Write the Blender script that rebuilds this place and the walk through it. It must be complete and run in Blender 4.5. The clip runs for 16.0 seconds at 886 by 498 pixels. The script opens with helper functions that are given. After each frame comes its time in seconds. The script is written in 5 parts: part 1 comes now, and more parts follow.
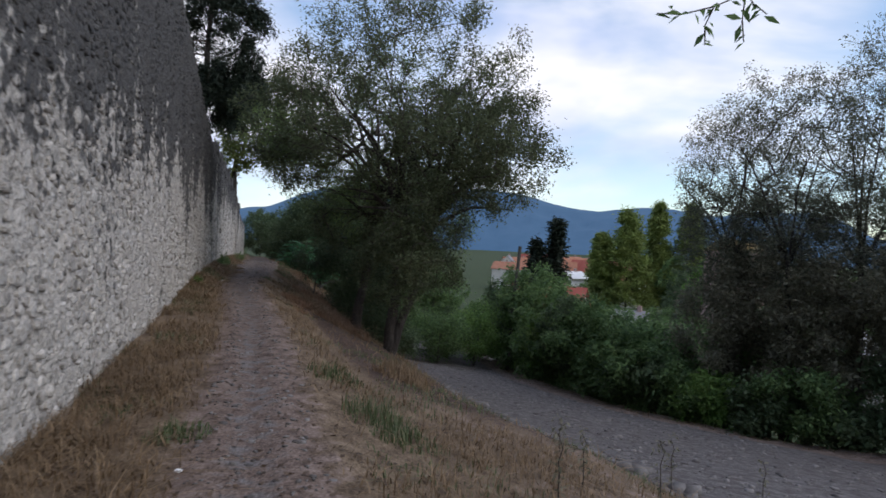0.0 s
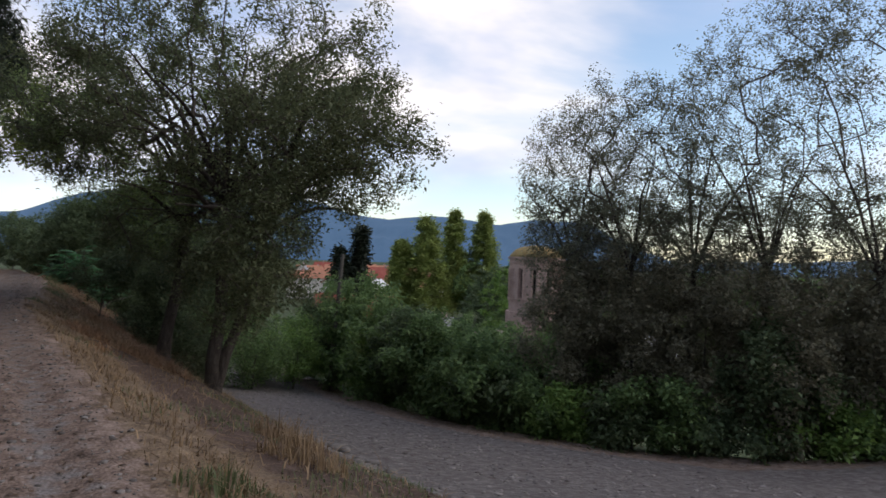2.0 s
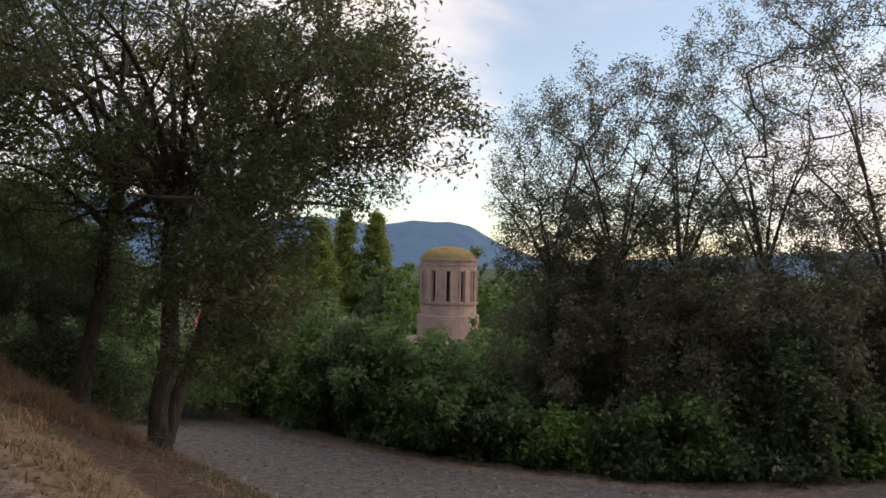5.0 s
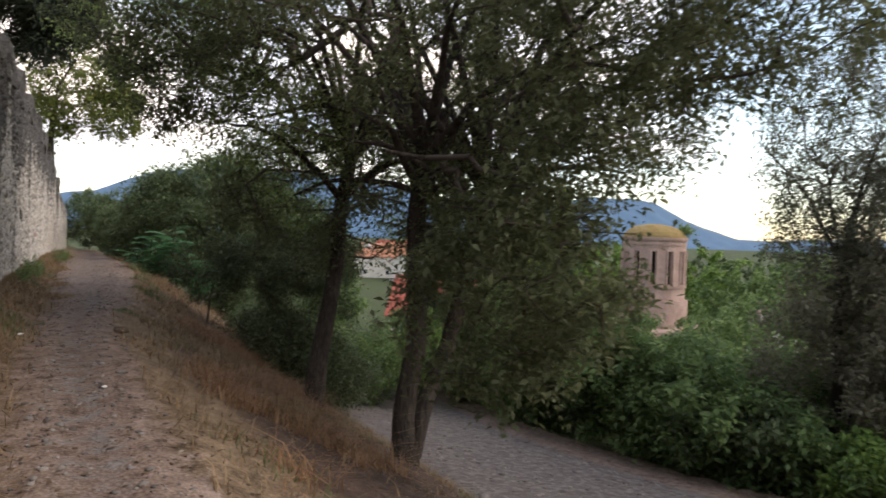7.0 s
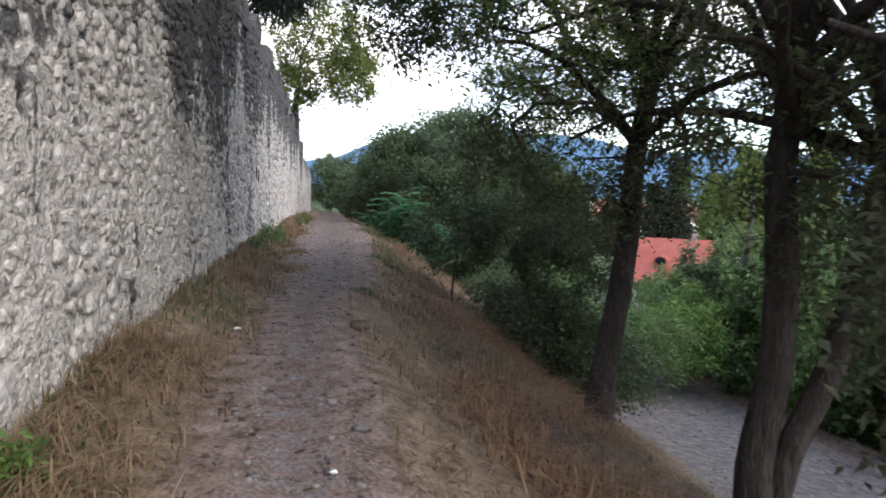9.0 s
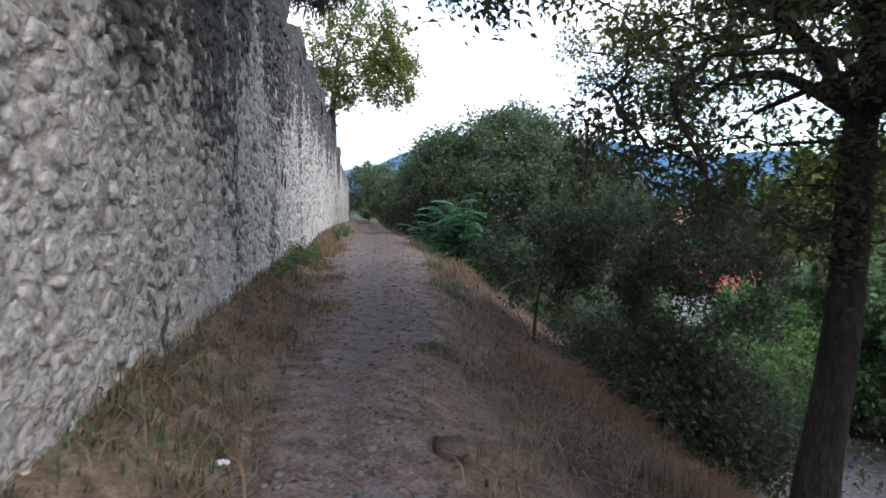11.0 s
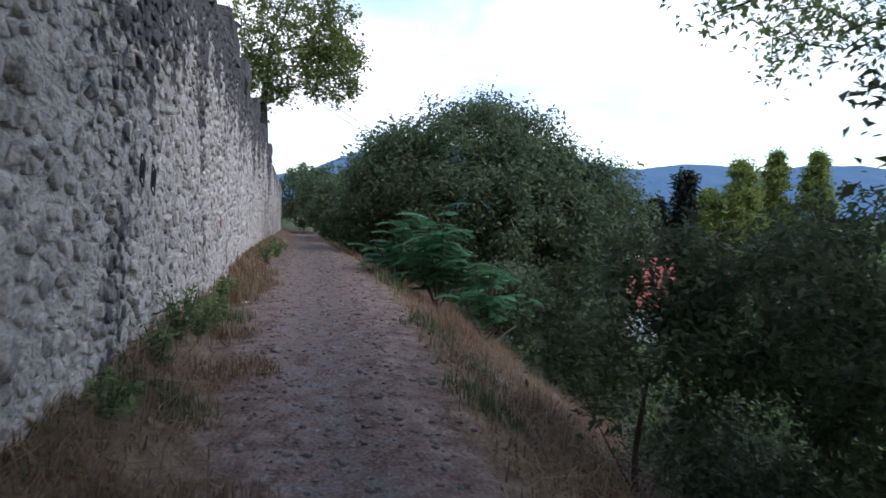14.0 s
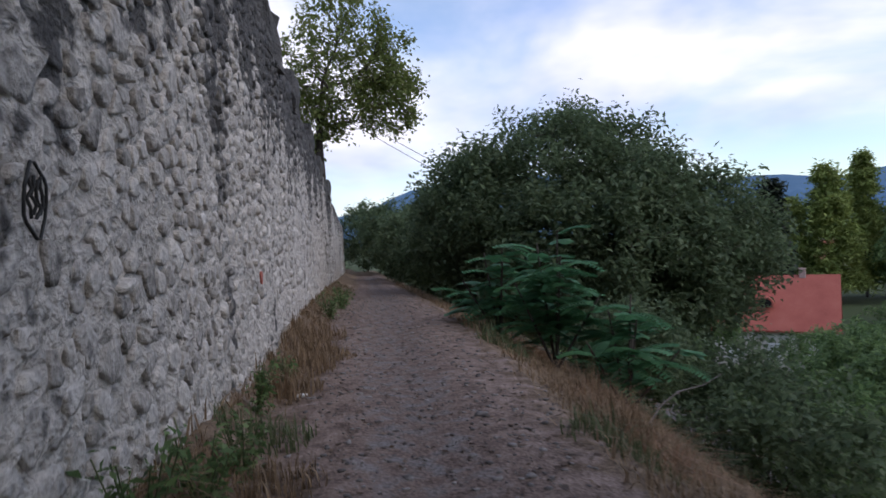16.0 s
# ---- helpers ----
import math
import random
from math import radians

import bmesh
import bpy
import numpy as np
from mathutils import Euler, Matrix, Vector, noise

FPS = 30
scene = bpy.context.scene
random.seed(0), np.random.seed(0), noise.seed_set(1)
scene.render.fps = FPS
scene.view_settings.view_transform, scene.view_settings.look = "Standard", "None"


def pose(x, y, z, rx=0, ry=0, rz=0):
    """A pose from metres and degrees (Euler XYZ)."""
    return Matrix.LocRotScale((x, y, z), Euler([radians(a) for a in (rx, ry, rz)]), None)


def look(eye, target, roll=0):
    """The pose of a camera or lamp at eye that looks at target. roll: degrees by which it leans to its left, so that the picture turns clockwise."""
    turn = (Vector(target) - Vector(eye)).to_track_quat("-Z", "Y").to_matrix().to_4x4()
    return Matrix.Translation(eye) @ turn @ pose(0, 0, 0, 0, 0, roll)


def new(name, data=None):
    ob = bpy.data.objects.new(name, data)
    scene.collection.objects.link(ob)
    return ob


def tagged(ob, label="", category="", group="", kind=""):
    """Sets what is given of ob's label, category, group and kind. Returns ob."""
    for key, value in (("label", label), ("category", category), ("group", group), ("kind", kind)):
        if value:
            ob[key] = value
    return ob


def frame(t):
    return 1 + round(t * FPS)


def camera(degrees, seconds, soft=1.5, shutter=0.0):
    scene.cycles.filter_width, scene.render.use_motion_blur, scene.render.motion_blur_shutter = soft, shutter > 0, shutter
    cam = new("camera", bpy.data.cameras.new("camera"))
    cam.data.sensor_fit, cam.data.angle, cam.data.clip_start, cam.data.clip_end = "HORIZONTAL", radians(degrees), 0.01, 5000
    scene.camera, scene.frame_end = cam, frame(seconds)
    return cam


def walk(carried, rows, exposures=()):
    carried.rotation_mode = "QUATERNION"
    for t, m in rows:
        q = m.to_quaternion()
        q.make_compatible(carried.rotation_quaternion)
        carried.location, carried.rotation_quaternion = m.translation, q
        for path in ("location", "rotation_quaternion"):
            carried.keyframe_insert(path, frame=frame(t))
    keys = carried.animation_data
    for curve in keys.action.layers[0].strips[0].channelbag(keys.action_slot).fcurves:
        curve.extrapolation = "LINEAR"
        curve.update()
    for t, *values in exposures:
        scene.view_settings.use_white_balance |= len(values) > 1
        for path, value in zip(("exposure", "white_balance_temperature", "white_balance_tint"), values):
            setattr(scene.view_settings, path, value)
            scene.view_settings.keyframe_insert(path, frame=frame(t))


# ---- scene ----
cam = camera(67.0, 16.0, soft=1.6, shutter=0.3)
EXPOSURES = [(0.0, 0.12, 6700, 9), (3.0, 0.25, 8000, 13), (5.5, 0.42, 8800, 14), (7.0, 0.98, 8600, 13), (8.0, 1.42, 7500, 12), (9.0, 1.45, 7000, 10), (10.0, 1.35, 6900, 9), (12.5, 1.28, 6300, 8), (14.5, 0.55, 6400, 12), (16.0, 0.18, 6500, 14)]
# seconds, x, y, z, yaw to the left, pitch up, lean
ROWS = [
    (0.0, -0.644, -0.514, 1.392, -15.13, -0.33, -2.57),
    (0.5, -0.639, 0.330, 1.377, -19.18, -0.23, -2.65),
    (1.0, -0.703, 1.118, 1.365, -23.84, 0.19, -2.48),
    (1.5, -0.738, 1.895, 1.360, -28.34, 0.71, -2.18),
    (2.0, -0.958, 2.605, 1.351, -32.85, 1.02, -1.95),
    (2.5, -1.193, 3.254, 1.351, -37.17, 0.91, -2.50),
    (3.0, -1.350, 3.888, 1.356, -38.73, 0.82, -2.04),
    (5.5, -1.255, 7.390, 1.423, -43.54, 1.40, -1.16),
    (6.0, -1.208, 8.115, 1.426, -40.15, 0.78, -0.81),
    (6.5, -1.108, 8.830, 1.425, -34.59, -0.19, -0.77),
    (7.0, -1.001, 9.559, 1.419, -28.04, -1.05, -1.99),
    (7.5, -0.956, 10.316, 1.401, -22.77, -2.51, -1.88),
    (8.0, -0.916, 11.094, 1.372, -17.79, -3.77, -2.74),
    (8.5, -0.912, 11.844, 1.364, -13.39, -5.35, -1.99),
    (9.0, -0.876, 12.563, 1.355, -9.57, -4.96, -1.25),
    (9.5, -0.935, 13.240, 1.335, -6.47, -4.49, -0.49),
    (10.0, -0.961, 13.901, 1.322, -5.98, -4.29, -0.05),
    (12.5, -1.088, 17.501, 1.391, -9.54, -4.51, -1.93),
    (13.0, -1.110, 18.242, 1.403, -10.99, -4.45, -2.31),
    (13.5, -1.117, 18.994, 1.411, -11.70, -4.28, -2.13),
    (14.0, -1.129, 19.730, 1.413, -12.08, -3.67, -1.42),
    (14.5, -1.139, 20.487, 1.410, -12.49, -3.19, -1.22),
    (15.0, -1.182, 21.231, 1.403, -11.77, -3.16, -1.19),
    (15.5, -1.188, 21.963, 1.391, -9.64, -2.51, 0.11),
    (16.0, -1.236, 22.652, 1.384, -7.06, -0.81, 2.70),
]
walk(cam, [(t, pose(x, y, z, 90 + pitch, lean, yaw)) for t, x, y, z, yaw, pitch, lean in ROWS], EXPOSURES)


# ---- sky, sun ----
world = bpy.data.worlds.new("world")
scene.world = world
world.use_nodes = True
wn, wl = world.node_tree.nodes, world.node_tree.links
wn.clear()
SUN_UP, SUN_TURN = radians(45), radians(128)
sky = wn.new("ShaderNodeTexSky")
sky.sky_type, sky.sun_disc = "NISHITA", False
sky.sun_elevation, sky.sun_rotation = SUN_UP, SUN_TURN
sky.air_density, sky.dust_density, sky.ozone_density = 1.0, 0.6, 2.5
coord = wn.new("ShaderNodeTexCoord")
flat = wn.new("ShaderNodeVectorMath")
flat.operation = "MULTIPLY"
flat.inputs[1].default_value = (1.0, 1.0, 2.5)
wl.new(coord.outputs["Generated"], flat.inputs[0])
n1 = wn.new("ShaderNodeTexNoise")
n1.inputs["Scale"].default_value, n1.inputs["Detail"].default_value, n1.inputs["Roughness"].default_value = 1.7, 6.0, 0.52
n1.inputs["Distortion"].default_value = 0.5
wl.new(flat.outputs[0], n1.inputs["Vector"])
r1 = wn.new("ShaderNodeMapRange")
r1.interpolation_type = "SMOOTHSTEP"
r1.inputs["From Min"].default_value, r1.inputs["From Max"].default_value = 0.40, 0.66
wl.new(n1.outputs["Fac"], r1.inputs["Value"])
n2 = wn.new("ShaderNodeTexNoise")
n2.inputs["Scale"].default_value, n2.inputs["Detail"].default_value = 3.3, 4.0
wl.new(flat.outputs[0], n2.inputs["Vector"])
cloud = wn.new("ShaderNodeMix")
cloud.data_type = "RGBA"
cloud.inputs["A"].default_value = (4.2, 5.2, 8.0, 1)
cloud.inputs["B"].default_value = (8.4, 8.5, 9.5, 1)
r2 = wn.new("ShaderNodeMapRange")
r2.inputs["From Min"].default_value, r2.inputs["From Max"].default_value = 0.36, 0.6
wl.new(n2.outputs["Fac"], r2.inputs["Value"])
wl.new(r2.outputs[0], cloud.inputs["Factor"])
over = wn.new("ShaderNodeMix")
over.data_type = "RGBA"
wl.new(r1.outputs[0], over.inputs["Factor"])
lift = wn.new("ShaderNodeVectorMath")
lift.operation = "SCALE"
lift.inputs["Scale"].default_value = 1.6
wl.new(sky.outputs[0], lift.inputs[0])
wl.new(lift.outputs[0], over.inputs["A"])
wl.new(cloud.outputs["Result"], over.inputs["B"])
back = wn.new("ShaderNodeBackground")
back.inputs["Strength"].default_value = 0.115
wl.new(over.outputs["Result"], back.inputs["Color"])
wout = wn.new("ShaderNodeOutputWorld")
wl.new(back.outputs[0], wout.inputs["Surface"])

sun = new("sun", bpy.data.lights.new("sun", "SUN"))
sun.data.energy, sun.data.angle, sun.data.color = 1.0, radians(50), (1.0, 0.94, 0.85)
sun.matrix_world = look((0, 0, 50), (-50 * math.sin(SUN_TURN), -50 * math.cos(SUN_TURN), 50 - 50 * math.tan(SUN_UP)))


# ---- materials ----
def ramp(nodes, stops):
    r = nodes.new("ShaderNodeValToRGB")
    while len(r.color_ramp.elements) < len(stops):
        r.color_ramp.elements.new(0.5)
    for e, (p, c) in zip(r.color_ramp.elements, stops):
        e.position, e.color = p, (*c, 1)
    return r


def noisy(name, colours, scale=3.0, fine=40.0, rough=0.9, bump=0.3, fine_mix=0.5, dist=0.02, spec=0.3, island=0.0, metal=0.0, stretch=(1, 1, 1)):
    """A surface with a broad stain, a fine grain and relief; island: how far each piece differs."""
    m = bpy.data.materials.new(name)
    m.use_nodes = True
    n, l = m.node_tree.nodes, m.node_tree.links
    b = n["Principled BSDF"]
    b.inputs["Roughness"].default_value, b.inputs["Specular IOR Level"].default_value, b.inputs["Metallic"].default_value = rough, spec, metal
    co = n.new("ShaderNodeTexCoord")
    mp = n.new("ShaderNodeMapping")
    mp.inputs["Scale"].default_value = stretch
    l.new(co.outputs["Object"], mp.inputs["Vector"])
    big, small = n.new("ShaderNodeTexNoise"), n.new("ShaderNodeTexNoise")
    for t, s, d in ((big, scale, 5), (small, fine, 6)):
        t.inputs["Scale"].default_value, t.inputs["Detail"].default_value = s, d
        l.new(mp.outputs[0], t.inputs["Vector"])
    mix = n.new("ShaderNodeMix")
    mix.inputs["Factor"].default_value = fine_mix
    l.new(big.outputs["Fac"], mix.inputs["A"])
    l.new(small.outputs["Fac"], mix.inputs["B"])
    value = mix.outputs["Result"]
    if island:
        g = n.new("ShaderNodeNewGeometry")
        sub = n.new("ShaderNodeMath")
        sub.operation = "MULTIPLY_ADD"
        sub.inputs[1].default_value = island
        l.new(g.outputs["Random Per Island"], sub.inputs[0])
        l.new(value, sub.inputs[2])
        sh = n.new("ShaderNodeMath")
        sh.operation = "SUBTRACT"
        sh.inputs[1].default_value = island / 2
        l.new(sub.outputs[0], sh.inputs[0])
        value = sh.outputs[0]
    k = len(colours)
    r = ramp(n, [(0.25 + 0.5 * i / max(1, k - 1), c) for i, c in enumerate(colours)])
    l.new(value, r.inputs[0])
    l.new(r.outputs[0], b.inputs["Base Color"])
    if bump:
        bp = n.new("ShaderNodeBump")
        bp.inputs["Strength"].default_value, bp.inputs["Distance"].default_value = bump, dist
        l.new(mix.outputs["Result"], bp.inputs["Height"])
        l.new(bp.outputs[0], b.inputs["Normal"])
    return m


def leafy(name, colours, through_light=0.35, rough=0.55):
    """Leaves: each one its own tint, matt, and letting light through."""
    m = bpy.data.materials.new(name)
    m.use_nodes = True
    n, l = m.node_tree.nodes, m.node_tree.links
    b = n["Principled BSDF"]
    b.inputs["Roughness"].default_value, b.inputs["Specular IOR Level"].default_value = rough, 0.25
    g = n.new("ShaderNodeNewGeometry")
    k = len(colours)
    r = ramp(n, [(i / max(1, k - 1), c) for i, c in enumerate(colours)])
    co = n.new("ShaderNodeTexCoord")
    t = n.new("ShaderNodeTexNoise")
    t.inputs["Scale"].default_value = 0.7
    l.new(co.outputs["Object"], t.inputs["Vector"])
    mx = n.new("ShaderNodeMix")
    mx.inputs["Factor"].default_value = 0.45
    l.new(g.outputs["Random Per Island"], mx.inputs["A"])
    l.new(t.outputs["Fac"], mx.inputs["B"])
    l.new(mx.outputs["Result"], r.inputs[0])
    l.new(r.outputs[0], b.inputs["Base Color"])
    tr = n.new("ShaderNodeBsdfTranslucent")
    l.new(r.outputs[0], tr.inputs["Color"])
    ms = n.new("ShaderNodeMixShader")
    ms.inputs[0].default_value = through_light
    l.new(b.outputs[0], ms.inputs[1])
    l.new(tr.outputs[0], ms.inputs[2])
    l.new(ms.outputs[0], n["Material Output"].inputs["Surface"])
    return m


def stone_material(name, dark):
    """Field stones: grey to buff, each its own tint, black lichen that thickens towards the wall's weathered top."""
    m = noisy(name, [(0.12, 0.11, 0.10), (0.33, 0.305, 0.277), (0.51, 0.473, 0.432), (0.68, 0.635, 0.585)], 7.0, 34.0, 0.92, 1.0, 0.5, 0.04, 0.15, 0.24)
    lichen(m, dark)
    return m


def lichen(m, dark):
    n, l = m.node_tree.nodes, m.node_tree.links
    b = n["Principled BSDF"]
    base = b.inputs["Base Color"].links[0].from_socket
    geo = n.new("ShaderNodeNewGeometry")
    sep = n.new("ShaderNodeSeparateXYZ")
    l.new(geo.outputs["Position"], sep.inputs[0])
    mp = n.new("ShaderNodeMapping")
    mp.inputs["Scale"].default_value = (1, 1, 0.3)
    l.new(geo.outputs["Position"], mp.inputs["Vector"])
    streak, spots = n.new("ShaderNodeTexNoise"), n.new("ShaderNodeTexNoise")
    streak.inputs["Scale"].default_value, streak.inputs["Detail"].default_value = 0.9, 7
    spots.inputs["Scale"].default_value, spots.inputs["Detail"].default_value = 7.0, 6
    l.new(mp.outputs[0], streak.inputs["Vector"])
    l.new(geo.outputs["Position"], spots.inputs["Vector"])
    up = n.new("ShaderNodeMapRange")
    up.inputs["From Min"].default_value, up.inputs["From Max"].default_value = 1.5, 4.3
    up.inputs["To Min"].default_value, up.inputs["To Max"].default_value = -0.05, 0.44
    l.new(sep.outputs["Z"], up.inputs["Value"])
    a1 = n.new("ShaderNodeMath")
    l.new(streak.outputs["Fac"], a1.inputs[0])
    l.new(up.outputs[0], a1.inputs[1])
    a2 = n.new("ShaderNodeMath")
    a2.operation = "MULTIPLY_ADD"
    a2.inputs[1].default_value = 0.75
    l.new(spots.outputs["Fac"], a2.inputs[0])
    l.new(a1.outputs[0], a2.inputs[2])
    edge = n.new("ShaderNodeMapRange")
    edge.interpolation_type = "SMOOTHSTEP"
    edge.inputs["From Min"].default_value, edge.inputs["From Max"].default_value = 0.93, 1.05
    edge.inputs["To Max"].default_value = dark
    l.new(a2.outputs[0], edge.inputs["Value"])
    mx = n.new("ShaderNodeMix")
    mx.data_type = "RGBA"
    mx.inputs["B"].default_value = (0.035, 0.036, 0.040, 1)
    l.new(edge.outputs[0], mx.inputs["Factor"])
    l.new(base, mx.inputs["A"])
    l.new(mx.outputs["Result"], b.inputs["Base Color"])


M_STONE = stone_material("field_stone", 0.86)
M_MORTAR = noisy("lime_mortar", [(0.05, 0.045, 0.041), (0.42, 0.385, 0.345), (0.58, 0.535, 0.485), (0.70, 0.652, 0.6)], 8.0, 26.0, 0.95, 1.0, 0.55, 0.09, 0.1)
lichen(M_MORTAR, 0.84)
M_BARK = noisy("bark", [(0.015, 0.012, 0.011), (0.06, 0.05, 0.044), (0.125, 0.108, 0.095)], 12.0, 50.0, 0.95, 1.0, 0.45, 0.06, 0.1, stretch=(1, 1, 0.22))
M_TWIG = noisy("twig_bark", [(0.05, 0.042, 0.036), (0.12, 0.102, 0.09)], 4.0, 30.0, 0.95, 0.2, 0.5, 0.01, 0.1)
M_LEAF_A = leafy("tree_leaf", [(0.04, 0.052, 0.026), (0.085, 0.105, 0.052), (0.135, 0.155, 0.082), (0.22, 0.225, 0.135)], 0.45)
M_LEAF_SHRUB = leafy("shrub_leaf", [(0.035, 0.066, 0.026), (0.10, 0.165, 0.065), (0.17, 0.26, 0.10), (0.28, 0.37, 0.16)], 0.5)
M_LEAF_DARK = leafy("dark_shrub_leaf", [(0.045, 0.068, 0.036), (0.105, 0.15, 0.076), (0.2, 0.25, 0.135)], 0.5)
M_LEAF_DEEP = leafy("deep_shrub_leaf", [(0.03, 0.047, 0.026), (0.072, 0.103, 0.055), (0.14, 0.18, 0.098)], 0.42)
M_LEAF_FRESH = leafy("fresh_tree_leaf", [(0.085, 0.13, 0.045), (0.18, 0.25, 0.09), (0.3, 0.37, 0.15)], 0.62)
M_LEAF_BROWN = leafy("brownish_leaf", [(0.10, 0.098, 0.065), (0.18, 0.172, 0.118), (0.28, 0.262, 0.19)], 0.5)
M_LEAF_SPARSE = leafy("grey_green_leaf", [(0.09, 0.10, 0.065), (0.15, 0.16, 0.11), (0.22, 0.21, 0.16)], 0.5)
M_LEAF_BRIGHT = leafy("bright_leaf", [(0.08, 0.15, 0.04), (0.16, 0.27, 0.075), (0.27, 0.38, 0.12)], 0.5)
M_LEAF_PLANE = leafy("plane_leaf", [(0.09, 0.13, 0.035), (0.16, 0.20, 0.06), (0.24, 0.25, 0.10)], 0.45)
M_SUMAC = leafy("frond_leaf", [(0.045, 0.14, 0.065), (0.08, 0.21, 0.10), (0.13, 0.27, 0.13)], 0.4)
M_NEEDLE = leafy("needle", [(0.12, 0.18, 0.05), (0.23, 0.29, 0.085), (0.34, 0.38, 0.125)], 0.4)
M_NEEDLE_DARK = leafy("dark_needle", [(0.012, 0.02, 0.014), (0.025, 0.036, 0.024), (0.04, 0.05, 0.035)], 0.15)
M_DRY = leafy("dry_grass", [(0.10, 0.068, 0.042), (0.22, 0.15, 0.09), (0.42, 0.30, 0.185)], 0.3)
M_RUSSET = leafy("russet_grass", [(0.14, 0.08, 0.05), (0.28, 0.16, 0.095), (0.45, 0.29, 0.175)], 0.35)
M_LITTER_LEAF = leafy("fallen_leaf", [(0.045, 0.03, 0.022), (0.10, 0.066, 0.045), (0.20, 0.14, 0.095)], 0.1)
M_GREEN_GRASS = leafy("green_grass", [(0.06, 0.085, 0.04), (0.11, 0.14, 0.065), (0.19, 0.19, 0.10)], 0.3)
M_PEBBLE = noisy("pebble", [(0.085, 0.076, 0.073), (0.145, 0.132, 0.127), (0.225, 0.208, 0.2)], 4.0, 50.0, 0.85, 0.2, 0.4, 0.005, 0.3, 0.6)
M_ROOF = noisy("red_roof", [(0.25, 0.06, 0.045), (0.34, 0.09, 0.065), (0.40, 0.13, 0.095)], 0.8, 12.0, 0.7, 0.2, 0.4)
M_ROOF_OLD = noisy("tile_roof", [(0.24, 0.10, 0.06), (0.36, 0.16, 0.10), (0.44, 0.22, 0.15)], 0.8, 9.0, 0.85, 0.3, 0.5)
M_ROOF_GREY = noisy("grey_roof", [(0.16, 0.15, 0.16), (0.24, 0.23, 0.24), (0.3, 0.29, 0.3)], 0.8, 9.0, 0.8, 0.2, 0.5)
M_RENDER = noisy("house_render", [(0.48, 0.44, 0.38), (0.6, 0.56, 0.5), (0.68, 0.65, 0.6)], 0.7, 14.0, 0.9, 0.2, 0.4)
M_WHITE = noisy("white_paint", [(0.7, 0.7, 0.7), (0.8, 0.8, 0.8), (0.85, 0.85, 0.85)], 0.7, 14.0, 0.8, 0.1, 0.4)
M_BRICK = noisy("old_brick", [(0.22, 0.145, 0.125), (0.38, 0.265, 0.23), (0.5, 0.385, 0.345)], 1.2, 9.0, 0.95, 0.6, 0.55, 0.05)
M_MOSS = noisy("dry_moss_dome", [(0.16, 0.12, 0.05), (0.26, 0.18, 0.08), (0.20, 0.20, 0.08)], 1.5, 12.0, 1.0, 0.5, 0.5, 0.05)
# near-black colour stands for the shade inside openings
M_DARK = noisy("unlit_opening", [(0.01, 0.01, 0.01), (0.02, 0.018, 0.016)], 2.0, 9.0, 1.0, 0.0)
M_POLE = noisy("weathered_pole", [(0.05, 0.045, 0.04), (0.11, 0.10, 0.09)], 3.0, 30.0, 0.9, 0.4, 0.5, 0.01, 0.2, stretch=(1, 1, 0.2))
M_CABLE = noisy("cable_rubber", [(0.02, 0.02, 0.02), (0.04, 0.04, 0.04)], 3.0, 30.0, 0.7, 0.0)
M_CLOD = noisy("earth_clod", [(0.06, 0.045, 0.035), (0.12, 0.09, 0.072), (0.18, 0.14, 0.115)], 6.0, 40.0, 0.95, 0.7, 0.5, 0.02, 0.1)
M_GLASS = noisy("window_pane", [(0.02, 0.025, 0.03), (0.04, 0.045, 0.05)], 1.0, 5.0, 0.08, 0.0, spec=0.6)


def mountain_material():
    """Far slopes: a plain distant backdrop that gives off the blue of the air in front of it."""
    # the dark blue base tones hold the air's haze as well
    m = noisy("hazed_far_slope", [(0.02, 0.04, 0.07), (0.035, 0.06, 0.10)], 0.004, 0.03, 1.0, 0.0)
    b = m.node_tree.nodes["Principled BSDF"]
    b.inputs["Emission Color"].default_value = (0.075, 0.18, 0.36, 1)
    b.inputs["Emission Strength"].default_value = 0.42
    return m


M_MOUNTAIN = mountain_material()


